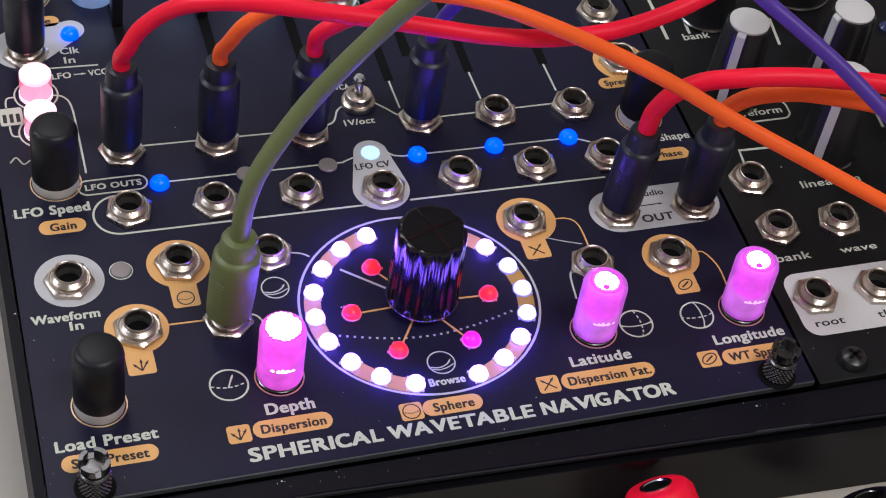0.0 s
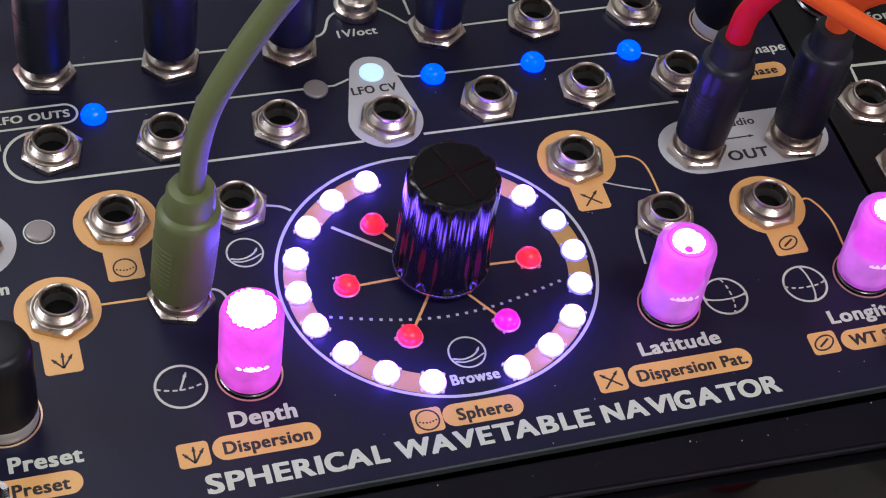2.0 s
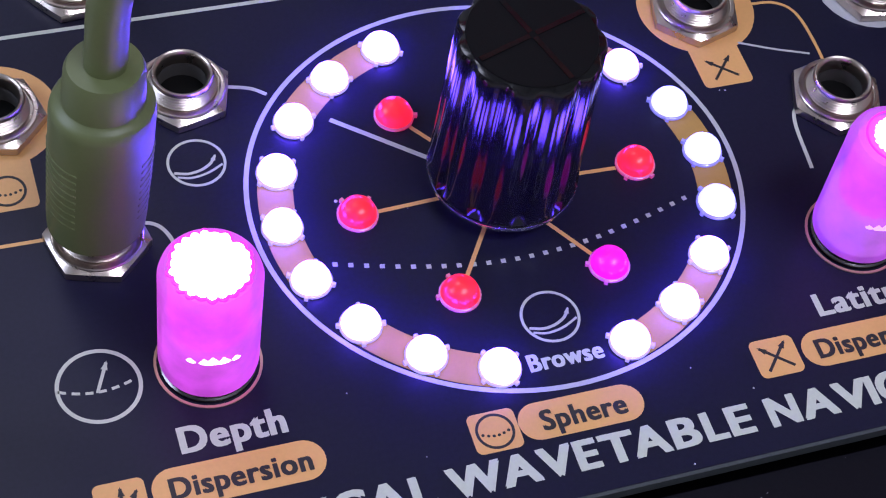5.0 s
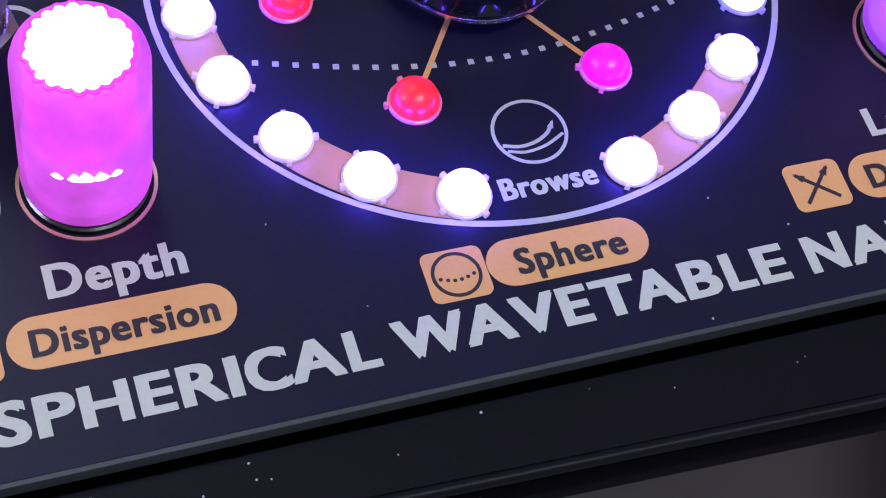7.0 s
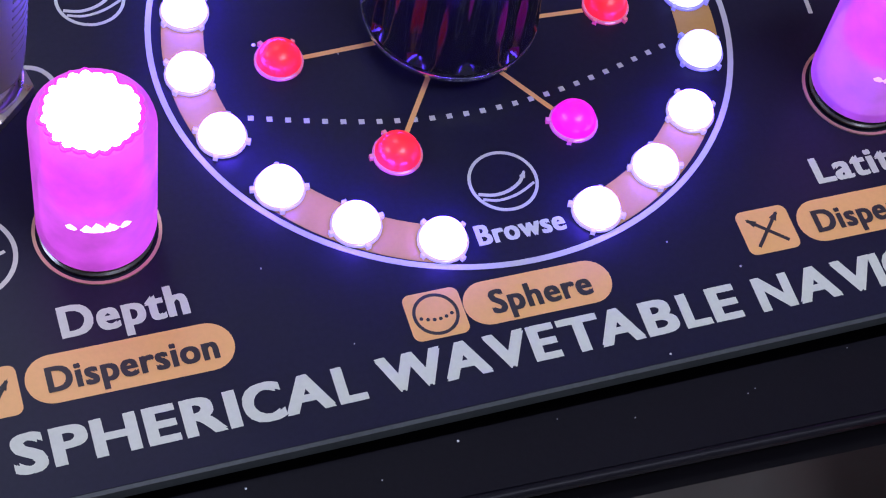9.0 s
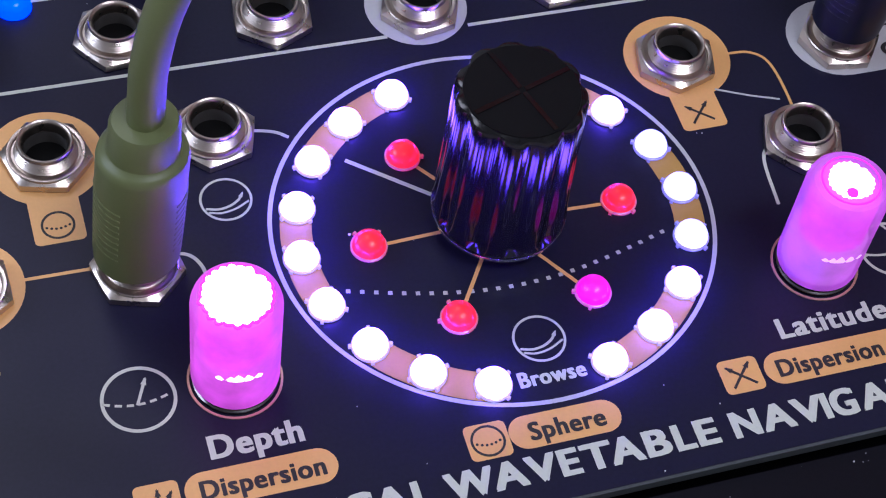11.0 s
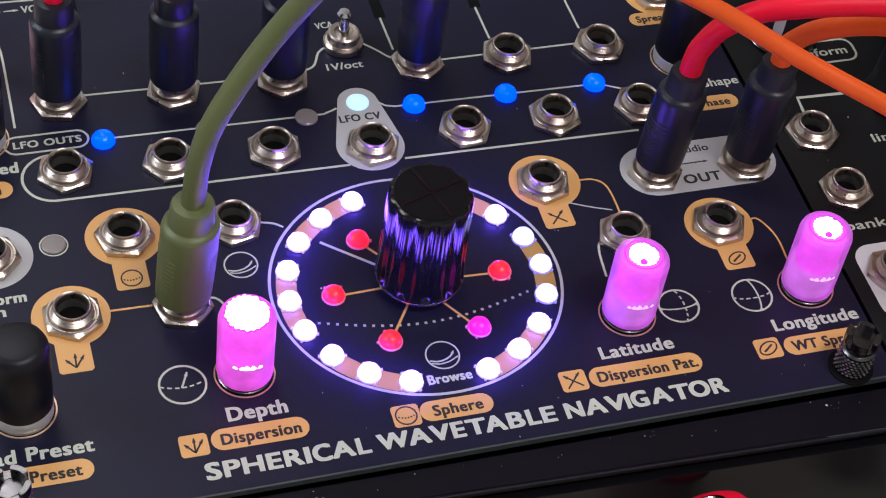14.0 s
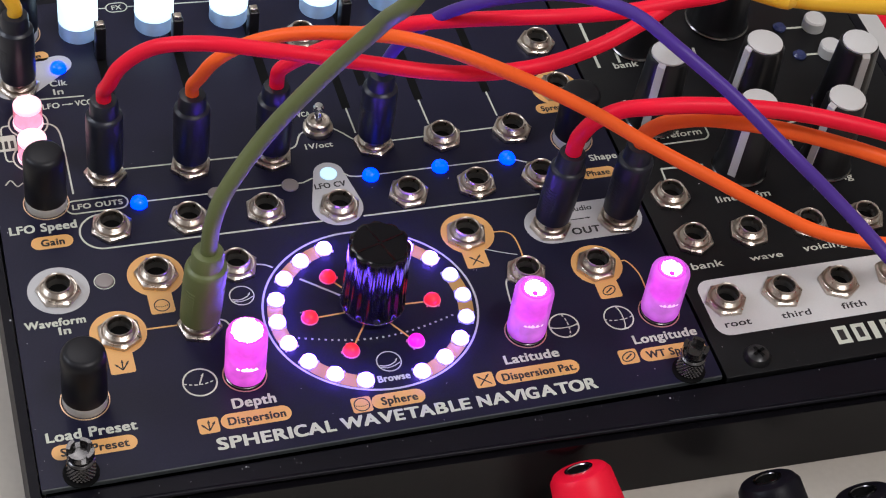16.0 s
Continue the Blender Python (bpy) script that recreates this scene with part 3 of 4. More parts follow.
# lines between sockets
line([(21.7, 33.35), (34, 33.15)], 0.34, GOLD)
bend([(48.6, 45.8), (51.0, 45.1), (52.3, 44.15)], w=0.34)
bend([(36.5, 33.2), (39.7, 33.0), (41.0, 31.4), (41.2, 29.0)], w=0.34)
bend([(98.4, 45.4), (100.8, 45.1), (102.3, 43.5), (102.6, 39.5), (102.2, 34)], w=0.3, mat=GOLD)
bend([(95.5, 41.2), (98.5, 39.8), (101.6, 38.6)], w=0.22, mat=GREY)
bend([(100.5, 33.2), (98.06, 33.06), (96.95, 31.4), (96.35, 26.3)], w=0.34)
bend([(121.5, 33.0), (123.2, 32.75), (124.6, 29.0), (124.5, 24.0)], w=0.3, mat=GOLD)
line([(31.4, 66.15), (63.6, 65.7), (65.8, 66.6)], 0.34)
line([(72.4, 66.9), (73.5, 65.9), (75.0, 65.5), (108.3, 65.0), (112.4, 63.0)], 0.34)
line(arc(21.6, 59.6, 4.6, 270, 85, 24), 0.4)
line([(21.5, 55.0), (65.0, 54.55)], 0.4)
line([(73.5, 54.45), (111.4, 54.0)], 0.4)
line([(24.2, 75.9), (61.0, 75.0)], 0.36)
bend([(60.8, 75.2), (64.3, 76.2), (66.0, 79.3), (68.0, 80.6)], w=0.36)
bend([(73.0, 80.6), (75.0, 78.6), (77.4, 76.0), (80.5, 75.2)], w=0.36)
line([(80.5, 74.5), (111.5, 74.6)], 0.36)
for x in (77.8, 94.0, 109.4):
    line([(x - 0.1, 86.0), (x + 0.1, 78.0)], 0.36)
    part("slot", prism([(x - 0.9, 85.6), (x + 0.9, 85.6), (x + 0.9, 112), (x - 0.9, 112)], 0.0, 0.05), HOLE, panel, smooth=False)
part("printed_outline", stroke(capsule(15.4, 27.7, 66.9, 1.75), 0.34, 0, ZP, True), WHITE, panel, smooth=False)
words("LFO OUTS", 16.6, 26.7, 66.2, 1.5, bold=0.05)
arrow(19.1, 96.4, 2.2, 0.0, WHITE, 0.25, 0.9)
line([(13.4, 98.8), (24.0, 98.4)], 0.36)
bend([(13.8, 91.6), (16.2, 90.8), (17.4, 88.0), (17.5, 80), (17.4, 70.6)], w=0.36)
bend([(4.6, 75.2), (5.8, 76.4), (6.9, 74.6), (8.2, 75.4)], w=0.3)

# pale fields round some sockets
printed("pale_field", arc(69.4, 67.3, 3.2, 20, 160, 14) + arc(69.0, 58.0, 5.25, 170, 370, 24), GREY)
words("LFO CV", 65.6, 72.2, 63.3, 1.6, INK, ZP, 0.045)
printed("pale_field", capsule(105.4, 130.9, 45.2, 5.15), GREY)
words("OUT", 114.7, 120.9, 41.6, 1.95, INK, ZP, 0.05)
words("Audio", 115.6, 121.0, 47.9, 1.5, INK, ZP, 0.035)
arrow(115.5, 45.75, 4.3, 0, INK, 0.22, 0.8, ZP)
printed("pale_field", arc(20.3, 108.9, 2.7, -60, 110, 14) + arc(10.6, 105.0, 5.6, 110, 300, 24), GREY)

# sockets
for x, y in ((23.3, 60.0), (38.7, 59.5), (54.3, 59.2), (69.25, 57.5), (84.2, 58.7), (98.9, 58.75), (113.2, 58.75), (10.6, 45.4), (29.6, 46.2),
             (45.3, 45.6), (20.2, 32.9), (92.7, 45.5), (101.6, 33.1), (116.5, 32.6), (95.6, 73.4), (111.2, 73.0), (124.9, 83.8), (125.1, 98.6),
             (24.5, 74.7), (41.9, 74.2), (58.9, 73.9), (80.8, 74.0), (35.3, 32.0), (110.6, 44.6), (125.3, 44.1), (11.2, 103.0)):
    jack(x, y, module)
for x, y, mat in ((29.75, 65.65, LED_BLUE), (45.5, 65.6, LED_OFF), (60.75, 65.35, LED_OFF), (77.8, 65.1, LED_BLUE), (92.8, 64.95, LED_BLUE),
                  (107.65, 64.9, LED_BLUE), (69.3, 67.2, LED_CYAN), (19.6, 46.6, LED_OFF), (20.0, 107.3, LED_BLUE)):
    if mat in (LED_OFF, LED_CYAN):
        flat_led(x, y, module, mat)
    else:
        led(x, y, module, mat, 0, 1.1)

circle_line(19.6, 46.6, 1.95, 0.2)

# toggle switch
tog = part("toggle_switch", lathe([(3.0, 0), (3.2, 0.15), (3.2, 1.2), (2.9, 1.5), (2.6, 1.55), (2.5, 2.8), (2.2, 3.0), (1.6, 2.95), (1.6, 2.4), (0, 2.4)], 36, 70.2, 80.3), NICKEL, module)
part("lever", tube([(70.2, 80.3, 2.0), (70.2, 80.6, 3.6), (70.2, 81.0, 5.2)], 0.85, 16), STEEL, tog)
part("lever_tip", lathe([(0, 4.9), (1.1, 5.1), (1.15, 6.1), (0.8, 6.6), (0, 6.7)], 20, 70.2, 81.0), STEEL, tog)
words("VCA", 66.8, 69.8, 84.6, 1.5, bold=0.035)


# knobs
def round_knob(x, y, parent, h=14.6, r=4.15, mat=None, label="black soft-touch knob cap"):
    body = [(r - 0.12, 2.1), (r, 2.3), (r, h - 1.9), (r - 0.1, h - 1.2), (r - 0.4, h - 0.5), (r - 0.9, h - 0.12), (r - 1.5, h), (0, h + 0.1)]
    k = place("knob", mesh_of("knob", lathe([(0, 2.1)] + body, 48)), mat or KNOB, parent, (x, y, 0), label=label)
    place("collar", mesh_of("collar", lathe([(0, 0.02), (r - 0.05, 0.02), (r - 0.02, 0.2), (r - 0.02, 1.9), (r - 0.12, 2.1), (0, 2.12)], 40)), COLLAR, k)
    place("rim", mesh_of("rim", lathe([(r + 0.2, 0.01), (r + 0.2, 0.12), (r + 0.42, 0.12), (r + 0.42, 0.01)], 48)), COPPER, k)
    return k


round_knob(11.4, 18.75, module)
round_knob(11.8, 69.0, module)
round_knob(123.4, 68.4, module)


def lit_knob(x, y, parent, dot, seed, h):
    r = 3.88
    shell = place("lit_knob", mesh_of("lit_knob", lathe([(r - 0.9, 0.78), (r - 0.35, 0.82), (r - 0.08, 1.0), (r, 1.4), (r, h - 1.2), (r - 0.15, h - 0.6), (r - 0.55, h - 0.15), (r - 1.1, h), (0, h + 0.05)], 56)),
                  SHELL_VIOLET if dot else SHELL_PINK, parent, (x, y, 0), label="frosted knob cap glowing pink")
    rg = random.Random(seed)
    top = 2.1 if dot else 3.0
    lobes = 23
    teeth = [rg.choice((0.5, 0.8, 1.0, 1.3)) if i != 2 else -1.2 for i in range(lobes)]

    def jag(a, z):
        u = a / (2 * math.pi) * lobes
        k = int(u) % lobes
        return 1.0 + 0.075 * teeth[k] * abs(math.sin(math.pi * (u - int(u)))) - 0.06

    place("light_guide", mesh_of("light_guide", lathe([(0, 6.2), (3.1, 6.2), (3.1, h - 1.0), (2.9, h - 0.7), (0, h - 0.65)], 92, wobble=jag)), CORE_PINK, shell)
    place("diffuser", mesh_of("diffuser", lathe([(0, 1.0), (r - 0.7, 1.0), (r - 0.35, 1.5), (r - 0.3, 5.7), (0, 5.75)], 48)), DIFFUSER_PALE if dot else DIFFUSER_PINK, shell)
    place("light_cap", mesh_of("light_cap", lathe([(top, h - 0.02), (top - 0.05, h + 0.1), (0, h + 0.14)], 138, wobble=jag)), GLOW_PINK, shell)
    if not dot:
        place("cap_ring", mesh_of("cap_ring", lathe([(top + 0.24, h - 0.1), (top + 0.2, h + 0.03), (top - 0.1, h + 0.05)], 138, wobble=jag)), CORE_PINK, shell)
    bm = bmesh.new()
    for a0, w, hgt in ((238, 0.10, 0.35), (250, 0.12, 0.6), (262, 0.14, 0.85), (275, 0.13, 0.7), (287, 0.1, 0.4)):
        a = radians(a0 + rg.uniform(-2, 2))
        ring = []
        for s_, z in ((-w, 5.9), (-w * 0.5, 5.7), (w * 0.5, 5.7), (w, 5.9), (w * 0.3, 5.9 + hgt * rg.uniform(0.5, 1)), (-w * 0.2, 5.9 + hgt)):
            ring.append(bm.verts.new(mm(math.cos(a + s_) * (r + 0.03), math.sin(a + s_) * (r + 0.03), z)))
        bm.faces.new(ring)
    place("light_notch", mesh_of("light_notch", bm, False), DIFFUSER_BRIGHT if dot else GLOW_PINK, shell)
    if dot:
        place("pointer_dot", mesh_of("pointer_dot", lathe([(0.55, h + 0.1), (0.5, h + 0.2), (0, h + 0.22)], 20)), CORE_PINK, shell, (-0.5, -1.35, 0))
        place("top_ring", mesh_of("top_ring", lathe([(2.75, h + 0.02), (2.72, h + 0.1), (2.6, h + 0.1), (2.58, h + 0.02)], 48)), CORE_PINK, shell)
    place("collar", mesh_of("collar", lathe([(0, 0.02), (r - 0.1, 0.02), (r - 0.1, 0.4), (r - 0.25, 0.5), (r - 0.3, 0.76), (0, 0.77)], 40)), DARKMETAL, shell)
    place("rim", mesh_of("rim", lathe([(r + 0.1, 0.01), (r + 0.1, 0.12), (r + 0.32, 0.12), (r + 0.32, 0.01)], 48)), COPPER, shell)


lit_knob(41.25, 19.1, module, False, 1, 13.0)
lit_knob(97.0, 19.0, module, True, 2, 13.0)
lit_knob(125.1, 18.9, module, True, 3, 13.0)

# main fluted knob
FL = 11


def flutes(a, z):
    s = math.cos(FL * a)
    return 1.0 - 0.075 * (0.5 + 0.5 * s) ** 2 if 1.0 < z < 16.75 else 1.0


prof = [(0, 0.4), (6.2, 0.4), (6.35, 0.7), (6.35, 1.3), (6.3, 1.6)] + [(6.3 - 0.35 * k / 8, 1.6 + 14.4 * k / 8) for k in range(1, 9)] + [(5.9, 16.35), (5.75, 16.6), (5.3, 16.7), (0, 16.7)]
big = place("fluted_knob", mesh_of("fluted_knob", lathe(prof, 144, wobble=flutes)), GLOSS, module, (69.0, 30.7, 1.8), label="glossy black fluted main knob")
place("skirt", mesh_of("skirt", lathe([(0, 0.02), (6.38, 0.02), (6.42, 0.2), (6.36, 0.38), (0, 0.39)], 64)), STEEL, big)
place("cap_disc", mesh_of("cap_disc", lathe([(5.2, 16.66), (5.15, 16.8), (0, 16.82)], 44)), CAPTOP, big)
for a in (18, 108, 198, 288):
    c, s_ = math.cos(radians(a)), math.sin(radians(a))
    place("cap_ridge", mesh_of("cap_ridge", stroke([(0.3 * c, 0.3 * s_), (5.0 * c, 5.0 * s_)], 0.45, 16.8, 16.9), False), GLOSS, big)

# lit buttons at the upper edge
for x, y in ((11.5, 92.0), (11.1, 82.2)):
    b = place("lit_button", mesh_of("lit_button", lathe([(2.95, 0.9), (2.95, 4.6), (2.85, 4.7), (0, 4.72)], 36)), SHELL_ROSE, module, (x, y, 0), label="round button glowing rose")
    place("light_cap", mesh_of("light_cap", lathe([(2.88, 4.74), (2.92, 5.5), (2.7, 5.75), (0, 5.8)], 36)), GLOW_ROSE, b)
    place("light_base", mesh_of("light_base", lathe([(0, 0.02), (3.1, 0.02), (3.1, 0.75), (2.8, 0.88), (0, 0.9)], 36)), GLOW_ROSE, b)
    circle_line(x, y, 3.95, 0.34)
bend([(7.5, 92.0), (6.2, 91.8), (5.8, 90.8), (5.7, 89.4)], w=0.34)
bend([(5.7, 84.6), (5.8, 82.6), (6.2, 81.8), (7.2, 81.7)], w=0.34)
printed("printed_keys", rounded(4.2, 84.7, 8.4, 89.2, 0.5))
for k in range(3):
    part("dark_key", prism(rounded(4.75 + 1.2 * k, 85.4, 5.45 + 1.2 * k, 87.6, 0.1), ZP, ZP + 0.02), INK, panel, smooth=False)
round_knob(13.4, 119.6, module)
printed("ochre_tag", capsule(9.0, 18.6, 111.9, 1.5), GOLD)
words("e", 15.9, 17.0, 111.2, 1.7, INK, ZP, 0.035)
for x in (26.0, 42.5, 59.0, 79.5, 95.5):
    y = 118.3
    b = place("lit_button", mesh_of("lit_button", lathe([(4.2, 0.2), (4.2, 9.0), (3.8, 10.0), (0, 10.1)], 40)), SHELL_WHITE, module, (x, y, 0), label="round button glowing pale blue-white")
    place("light_cap", mesh_of("light_cap", lathe([(4.25, 3.9), (4.28, 9.0), (3.9, 10.1), (0, 10.25)], 40)), GLOW_WHITE, b)
for x in (29.4, 46.0, 62.6, 83.2):
    part("slider_slot", prism([(x - 1.0, 92), (x + 1.0, 92), (x + 1.0, 124), (x - 1.0, 124)], 0.0, 0.05), HOLE, panel, smooth=False)
    sl = part("slider", box(x - 1.1, 108.5, 0.1, x + 1.1, 111.5, 9.0, 0.3), PLASTIC, module)
    part("slider_tip", box(x - 0.8, 109.2, 9.0, x + 0.8, 110.8, 9.6, 0.2), NICKEL, sl)
words("FX", 34.3, 36.5, 124.3, 1.6, bold=0.035)
part("printed_outline", stroke(capsule(33.1, 37.7, 125.1, 1.45), 0.3, 0, ZP, True), WHITE, panel, smooth=False)
line([(29, 125.3), (33, 125.2)], 0.34)
line([(37.7, 125.0), (57, 124.0)], 0.34)
words("Fine", 72.0, 76.5, 103.0, 1.6, bold=0.035)
jack(73.5, 109.0, module)


# thumb screws
def thumb_screw(x, y, parent):
    k = place("thumb_screw", mesh_of("thumb_screw", lathe([(2.2, 0.1), (2.45, 0.35), (2.45, 4.4), (2.2, 4.7), (1.95, 4.8), (2.0, 5.1), (2.45, 5.5), (2.5, 6.0), (1.4, 6.0), (1.4, 5.2), (0, 5.2)], 40)), DARKMETAL, parent, (x, y, 0),
              label="knurled dark metal thumb screw")
    bm = bmesh.new()
    for row in range(7):
        for i in range(22):
            a = 2 * math.pi * (i + 0.5 * (row % 2)) / 22
            c, s_ = math.cos(a), math.sin(a)
            z = 0.75 + 0.52 * row
            base = [bm.verts.new(mm(2.43 * math.cos(a + da), 2.43 * math.sin(a + da), z + dz)) for da, dz in ((-0.14, 0), (0, -0.26), (0.14, 0), (0, 0.26))]
            tip = bm.verts.new(mm(2.68 * c, 2.68 * s_, z))
            for q in range(4):
                bm.faces.new((base[q], base[(q + 1) % 4], tip))
    place("knurl", mesh_of("knurl", bm, False), DARKMETAL, k)
    bm = bmesh.new()
    for q in range(4):
        a0 = 22 + 90 * q
        prism(arc(0, 0, 2.5, a0, a0 + 62, 10) + arc(0, 0, 1.75, a0 + 62, a0, 8), 5.95, 7.4, bm)
    bmesh.ops.bevel(bm, geom=bm.edges[:], offset=0.12 * S, segments=2, affect="EDGES")
    place("slotted_head", mesh_of("slotted_head", bm), DARKMETAL, k)
    place("screw_core", mesh_of("screw_core", lathe([(0, 5.25), (1.35, 5.25), (1.3, 6.0), (0, 6.05)], 24)), DARKMETAL, k)
    place("washer", mesh_of("washer", lathe([(0, 0.02), (3.3, 0.02), (3.3, 0.2), (2.6, 0.25), (0, 0.25)], 32)), HOLE, k)
    return k


thumb_screw(8.2, 2.9, module)
thumb_screw(125.6, 3.6, module)

# ---- the second module ----
module_b = thing("synth_module", "black synthesizer module with white-capped pointer knobs", "module", (132.6, 0, 0))
panel_b = part("panel", box(0, 0.4, -1.9, 69.9, 128.5, -0.2, 0.12), PANEL2, module_b)
ZB = -0.2


def printed_b(outline, mat=WHITE, name="pale_field", z=0.0):
    return part(name, prism([(x - 132.6, y) for x, y in outline], ZB + z, ZB + ZP + z), mat, panel_b, smooth=False)


def line_b(points, w=0.75, mat=WHITE):
    return part("printed_line", stroke([(x - 132.6, y) for x, y in points], w, ZB, ZB + ZP), mat, panel_b, smooth=False)


def words_b(t_, x0, x1, base, cap, mat=WHITE, z=0.0):
    return lettering("lettering", t_, x0 - 132.6, x1 - 132.6, base, cap, mat, panel_b, ZB + z, 0.0, 0.03)


printed_b(rounded(135.0, 10.4, 200.0, 25.0, 3.0), CREAM)
words_b("root", 137.2, 142.9, 12.4, 1.7, INK, ZP)
words_b("third", 149.6, 156.1, 12.4, 1.7, INK, ZP)
words_b("fifth", 163.0, 168.5, 12.4, 1.7, INK, ZP)
words_b("bank", 136.1, 143.1, 28.1, 1.9)
words_b("wave", 149.1, 156.5, 28.2, 1.6)
words_b("voicing", 161.5, 171.2, 28.6, 1.9)
words_b("linear fm", 148.4, 160.8, 45.0, 1.9)
words_b("voicing", 171.5, 181.0, 46.5, 1.9)
words_b("bank", 140.6, 146.4, 88.2, 2.0)
words_b("waveform", 140.5, 152.8, 65.2, 1.9)
part("printed_outline", stroke([(x - 132.6, y) for x, y in rounded(139.0, 63.6, 154.2, 68.6, 1.8)], 0.4, ZB, ZB + ZP, True), WHITE, panel_b, smooth=False)
line_b([(137.7, 109), (137.2, 89)], 0.7)
line_b([(139.4, 50.6), (139.9, 56.6), (149.4, 56.3)], 0.6)
line_b([(142.9, 100), (142.4, 90)], 0.6)
line_b([(139.2, 78.2), (139.9, 70.0)], 0.6)
line_b([(161, 92), (160, 84)], 0.6)
line_b([(171.5, 58), (172, 65), (180, 66)], 0.6)
# maker's mark as plain blocks
for k, (x, w) in enumerate(((158.4, 3.2), (162.6, 3.0), (166.6, 1.4), (169.2, 3.2), (173.6, 1.2), (176.0, 3.0))):
    printed_b([(x, 4.0), (x + w, 4.0), (x + w, 8.4), (x, 8.4)], WHITE, "maker_mark")
    if w > 2.5:
        printed_b([(x + 0.9, 4.9), (x + w - 0.9, 4.9), (x + w - 0.9, 7.5), (x + 0.9, 7.5)], INK, "maker_mark", ZP)
for x, y in ((138.8, 48.4), (139.1, 35.8), (151.6, 35.6), (165.2, 35.3), (178.2, 35.1), (139.6, 18.9), (152.0, 18.9), (164.8, 19.0), (177.8, 19.1), (191.2, 35.2), (190.8, 19.2)):
    jack(x - 132.6, y, module_b, ZB)


def pointer_knob(x, y, h=19.6, turn=250.0, r=4.15, cap=True):
    k = place("pointer_knob", mesh_of("pointer_knob", lathe([(0, 0.8), (r + 1.5, 0.8), (r + 1.6, 1.2), (r + 1.2, 2.4), (r + 0.3, h - 0.8), (r, h - 0.25), (0, h - 0.2)], 48,
              wobble=lambda a, z: 1.0 - (0.03 if z > 2 and math.cos(9 * a) > 0.3 else 0.0))), PLASTIC, module_b, (x - 132.6, y, ZB), turn, "black knob with white cap and pointer line")
    place("skirt", mesh_of("skirt", lathe([(0, 0.1), (r + 1.8, 0.1), (r + 1.9, 0.5), (r + 1.6, 0.8), (0, 0.85)], 48)), DARKMETAL, k)
    if cap:
        place("cap", mesh_of("cap", lathe([(r - 0.35, h - 0.3), (r - 0.3, h + 0.2), (r - 0.7, h + 0.42), (0, h + 0.46)], 40)), CREAM, k)
        bm = bmesh.new()
        pts = [((r - 0.1), h + 0.2), (r + 0.5, h - 0.6), (r + 1.4, 2.3)]
        vs = [[bm.verts.new(mm(q, s, z)) for s in (-0.85, 0.85)] for q, z in pts]
        vs2 = [[bm.verts.new(mm(q - 0.5, s, z)) for s in (-0.85, 0.85)] for q, z in pts]
        for a, b in ((0, 1), (1, 2)):
            bm.faces.new((vs[a][0], vs[a][1], vs[b][1], vs[b][0]))
            bm.faces.new((vs2[a][0], vs2[b][0], vs2[b][1], vs2[a][1]))
            for q in (0, 1):
                bm.faces.new((vs[a][q], vs[b][q], vs2[b][q], vs2[a][q]))
        place("pointer_line", mesh_of("pointer_line", bm, False), CREAM, k)
    return k


for x, y, tn in ((143.1, 71.2, 228), (165.3, 71.2, 194), (186.5, 67.9, 265), (156.8, 53.9, 225), (176.2, 52.0, 200)):
    pointer_knob(x, y, turn=tn)
pointer_knob(148.0, 95.0, cap=False)
pointer_knob(170.0, 100.0, 19.0, cap=False, r=5.6)
for x, y, on in ((184.0, 95.2, False), (185.0, 85.5, False), (177.5, 103.5, True)):
    place("led", mesh_of("led", lathe([(0, 0.02), (1.6, 0.02), (1.6, 0.4), (1.0, 1.0), (0, 1.2)], 24)), LED_BLUE if on else material("dark_blue_led", (0.03, 0.04, 0.12), 0.25), module_b, (x - 132.6, y, ZB))
for x, y in ((192.1, 94.2), (192.2, 85.0)):
    place("button", mesh_of("button", lathe([(0, 0.1), (2.6, 0.1), (2.6, 2.6), (2.3, 3.0), (0, 3.05)], 32)), CREAM, module_b, (x - 132.6, y, ZB), label="small white push button")
    line_b([(x - 6.5, y + 0.6), (x - 2.0, y + 0.4)], 0.6)
scr = place("panel_screw", mesh_of("panel_screw", lathe([(0, 0.02), (2.7, 0.02), (2.7, 0.5), (2.2, 1.4), (1.2, 1.9), (0, 2.0)], 36)), PLASTIC, module_b, (140.4 - 132.6, 4.1, ZB), label="black cross-head panel screw")
bm = bmesh.new()
for a in (25, 115):
    c, s = math.cos(radians(a)), math.sin(radians(a))
    stroke([(-1.35 * c, -1.35 * s), (1.35 * c, 1.35 * s)], 0.6, 1.5, 2.06, bm=bm)
place("cross_slot", mesh_of("cross_slot", bm, False), HOLE, scr)

# ---- patch cables ----
def plug_profile(r):
    p = [(0, 3.5), (2.75, 3.5), (2.8, 3.3), (r - 0.5, 3.25), (r - 0.15, 3.55)]
    z = 4.8
    p += [(r - 0.08, z), (r - 0.03, 11.0)]
    p += [(r - 0.02, 16.0), (r - 0.15, 16.6), (r - 0.45, 16.9), (r * 0.82, 17.0), (r * 0.78, 17.2), (r * 0.75, 19.9), (r * 0.69, 20.4), (1.2, 20.6), (0, 20.6)]
    return p


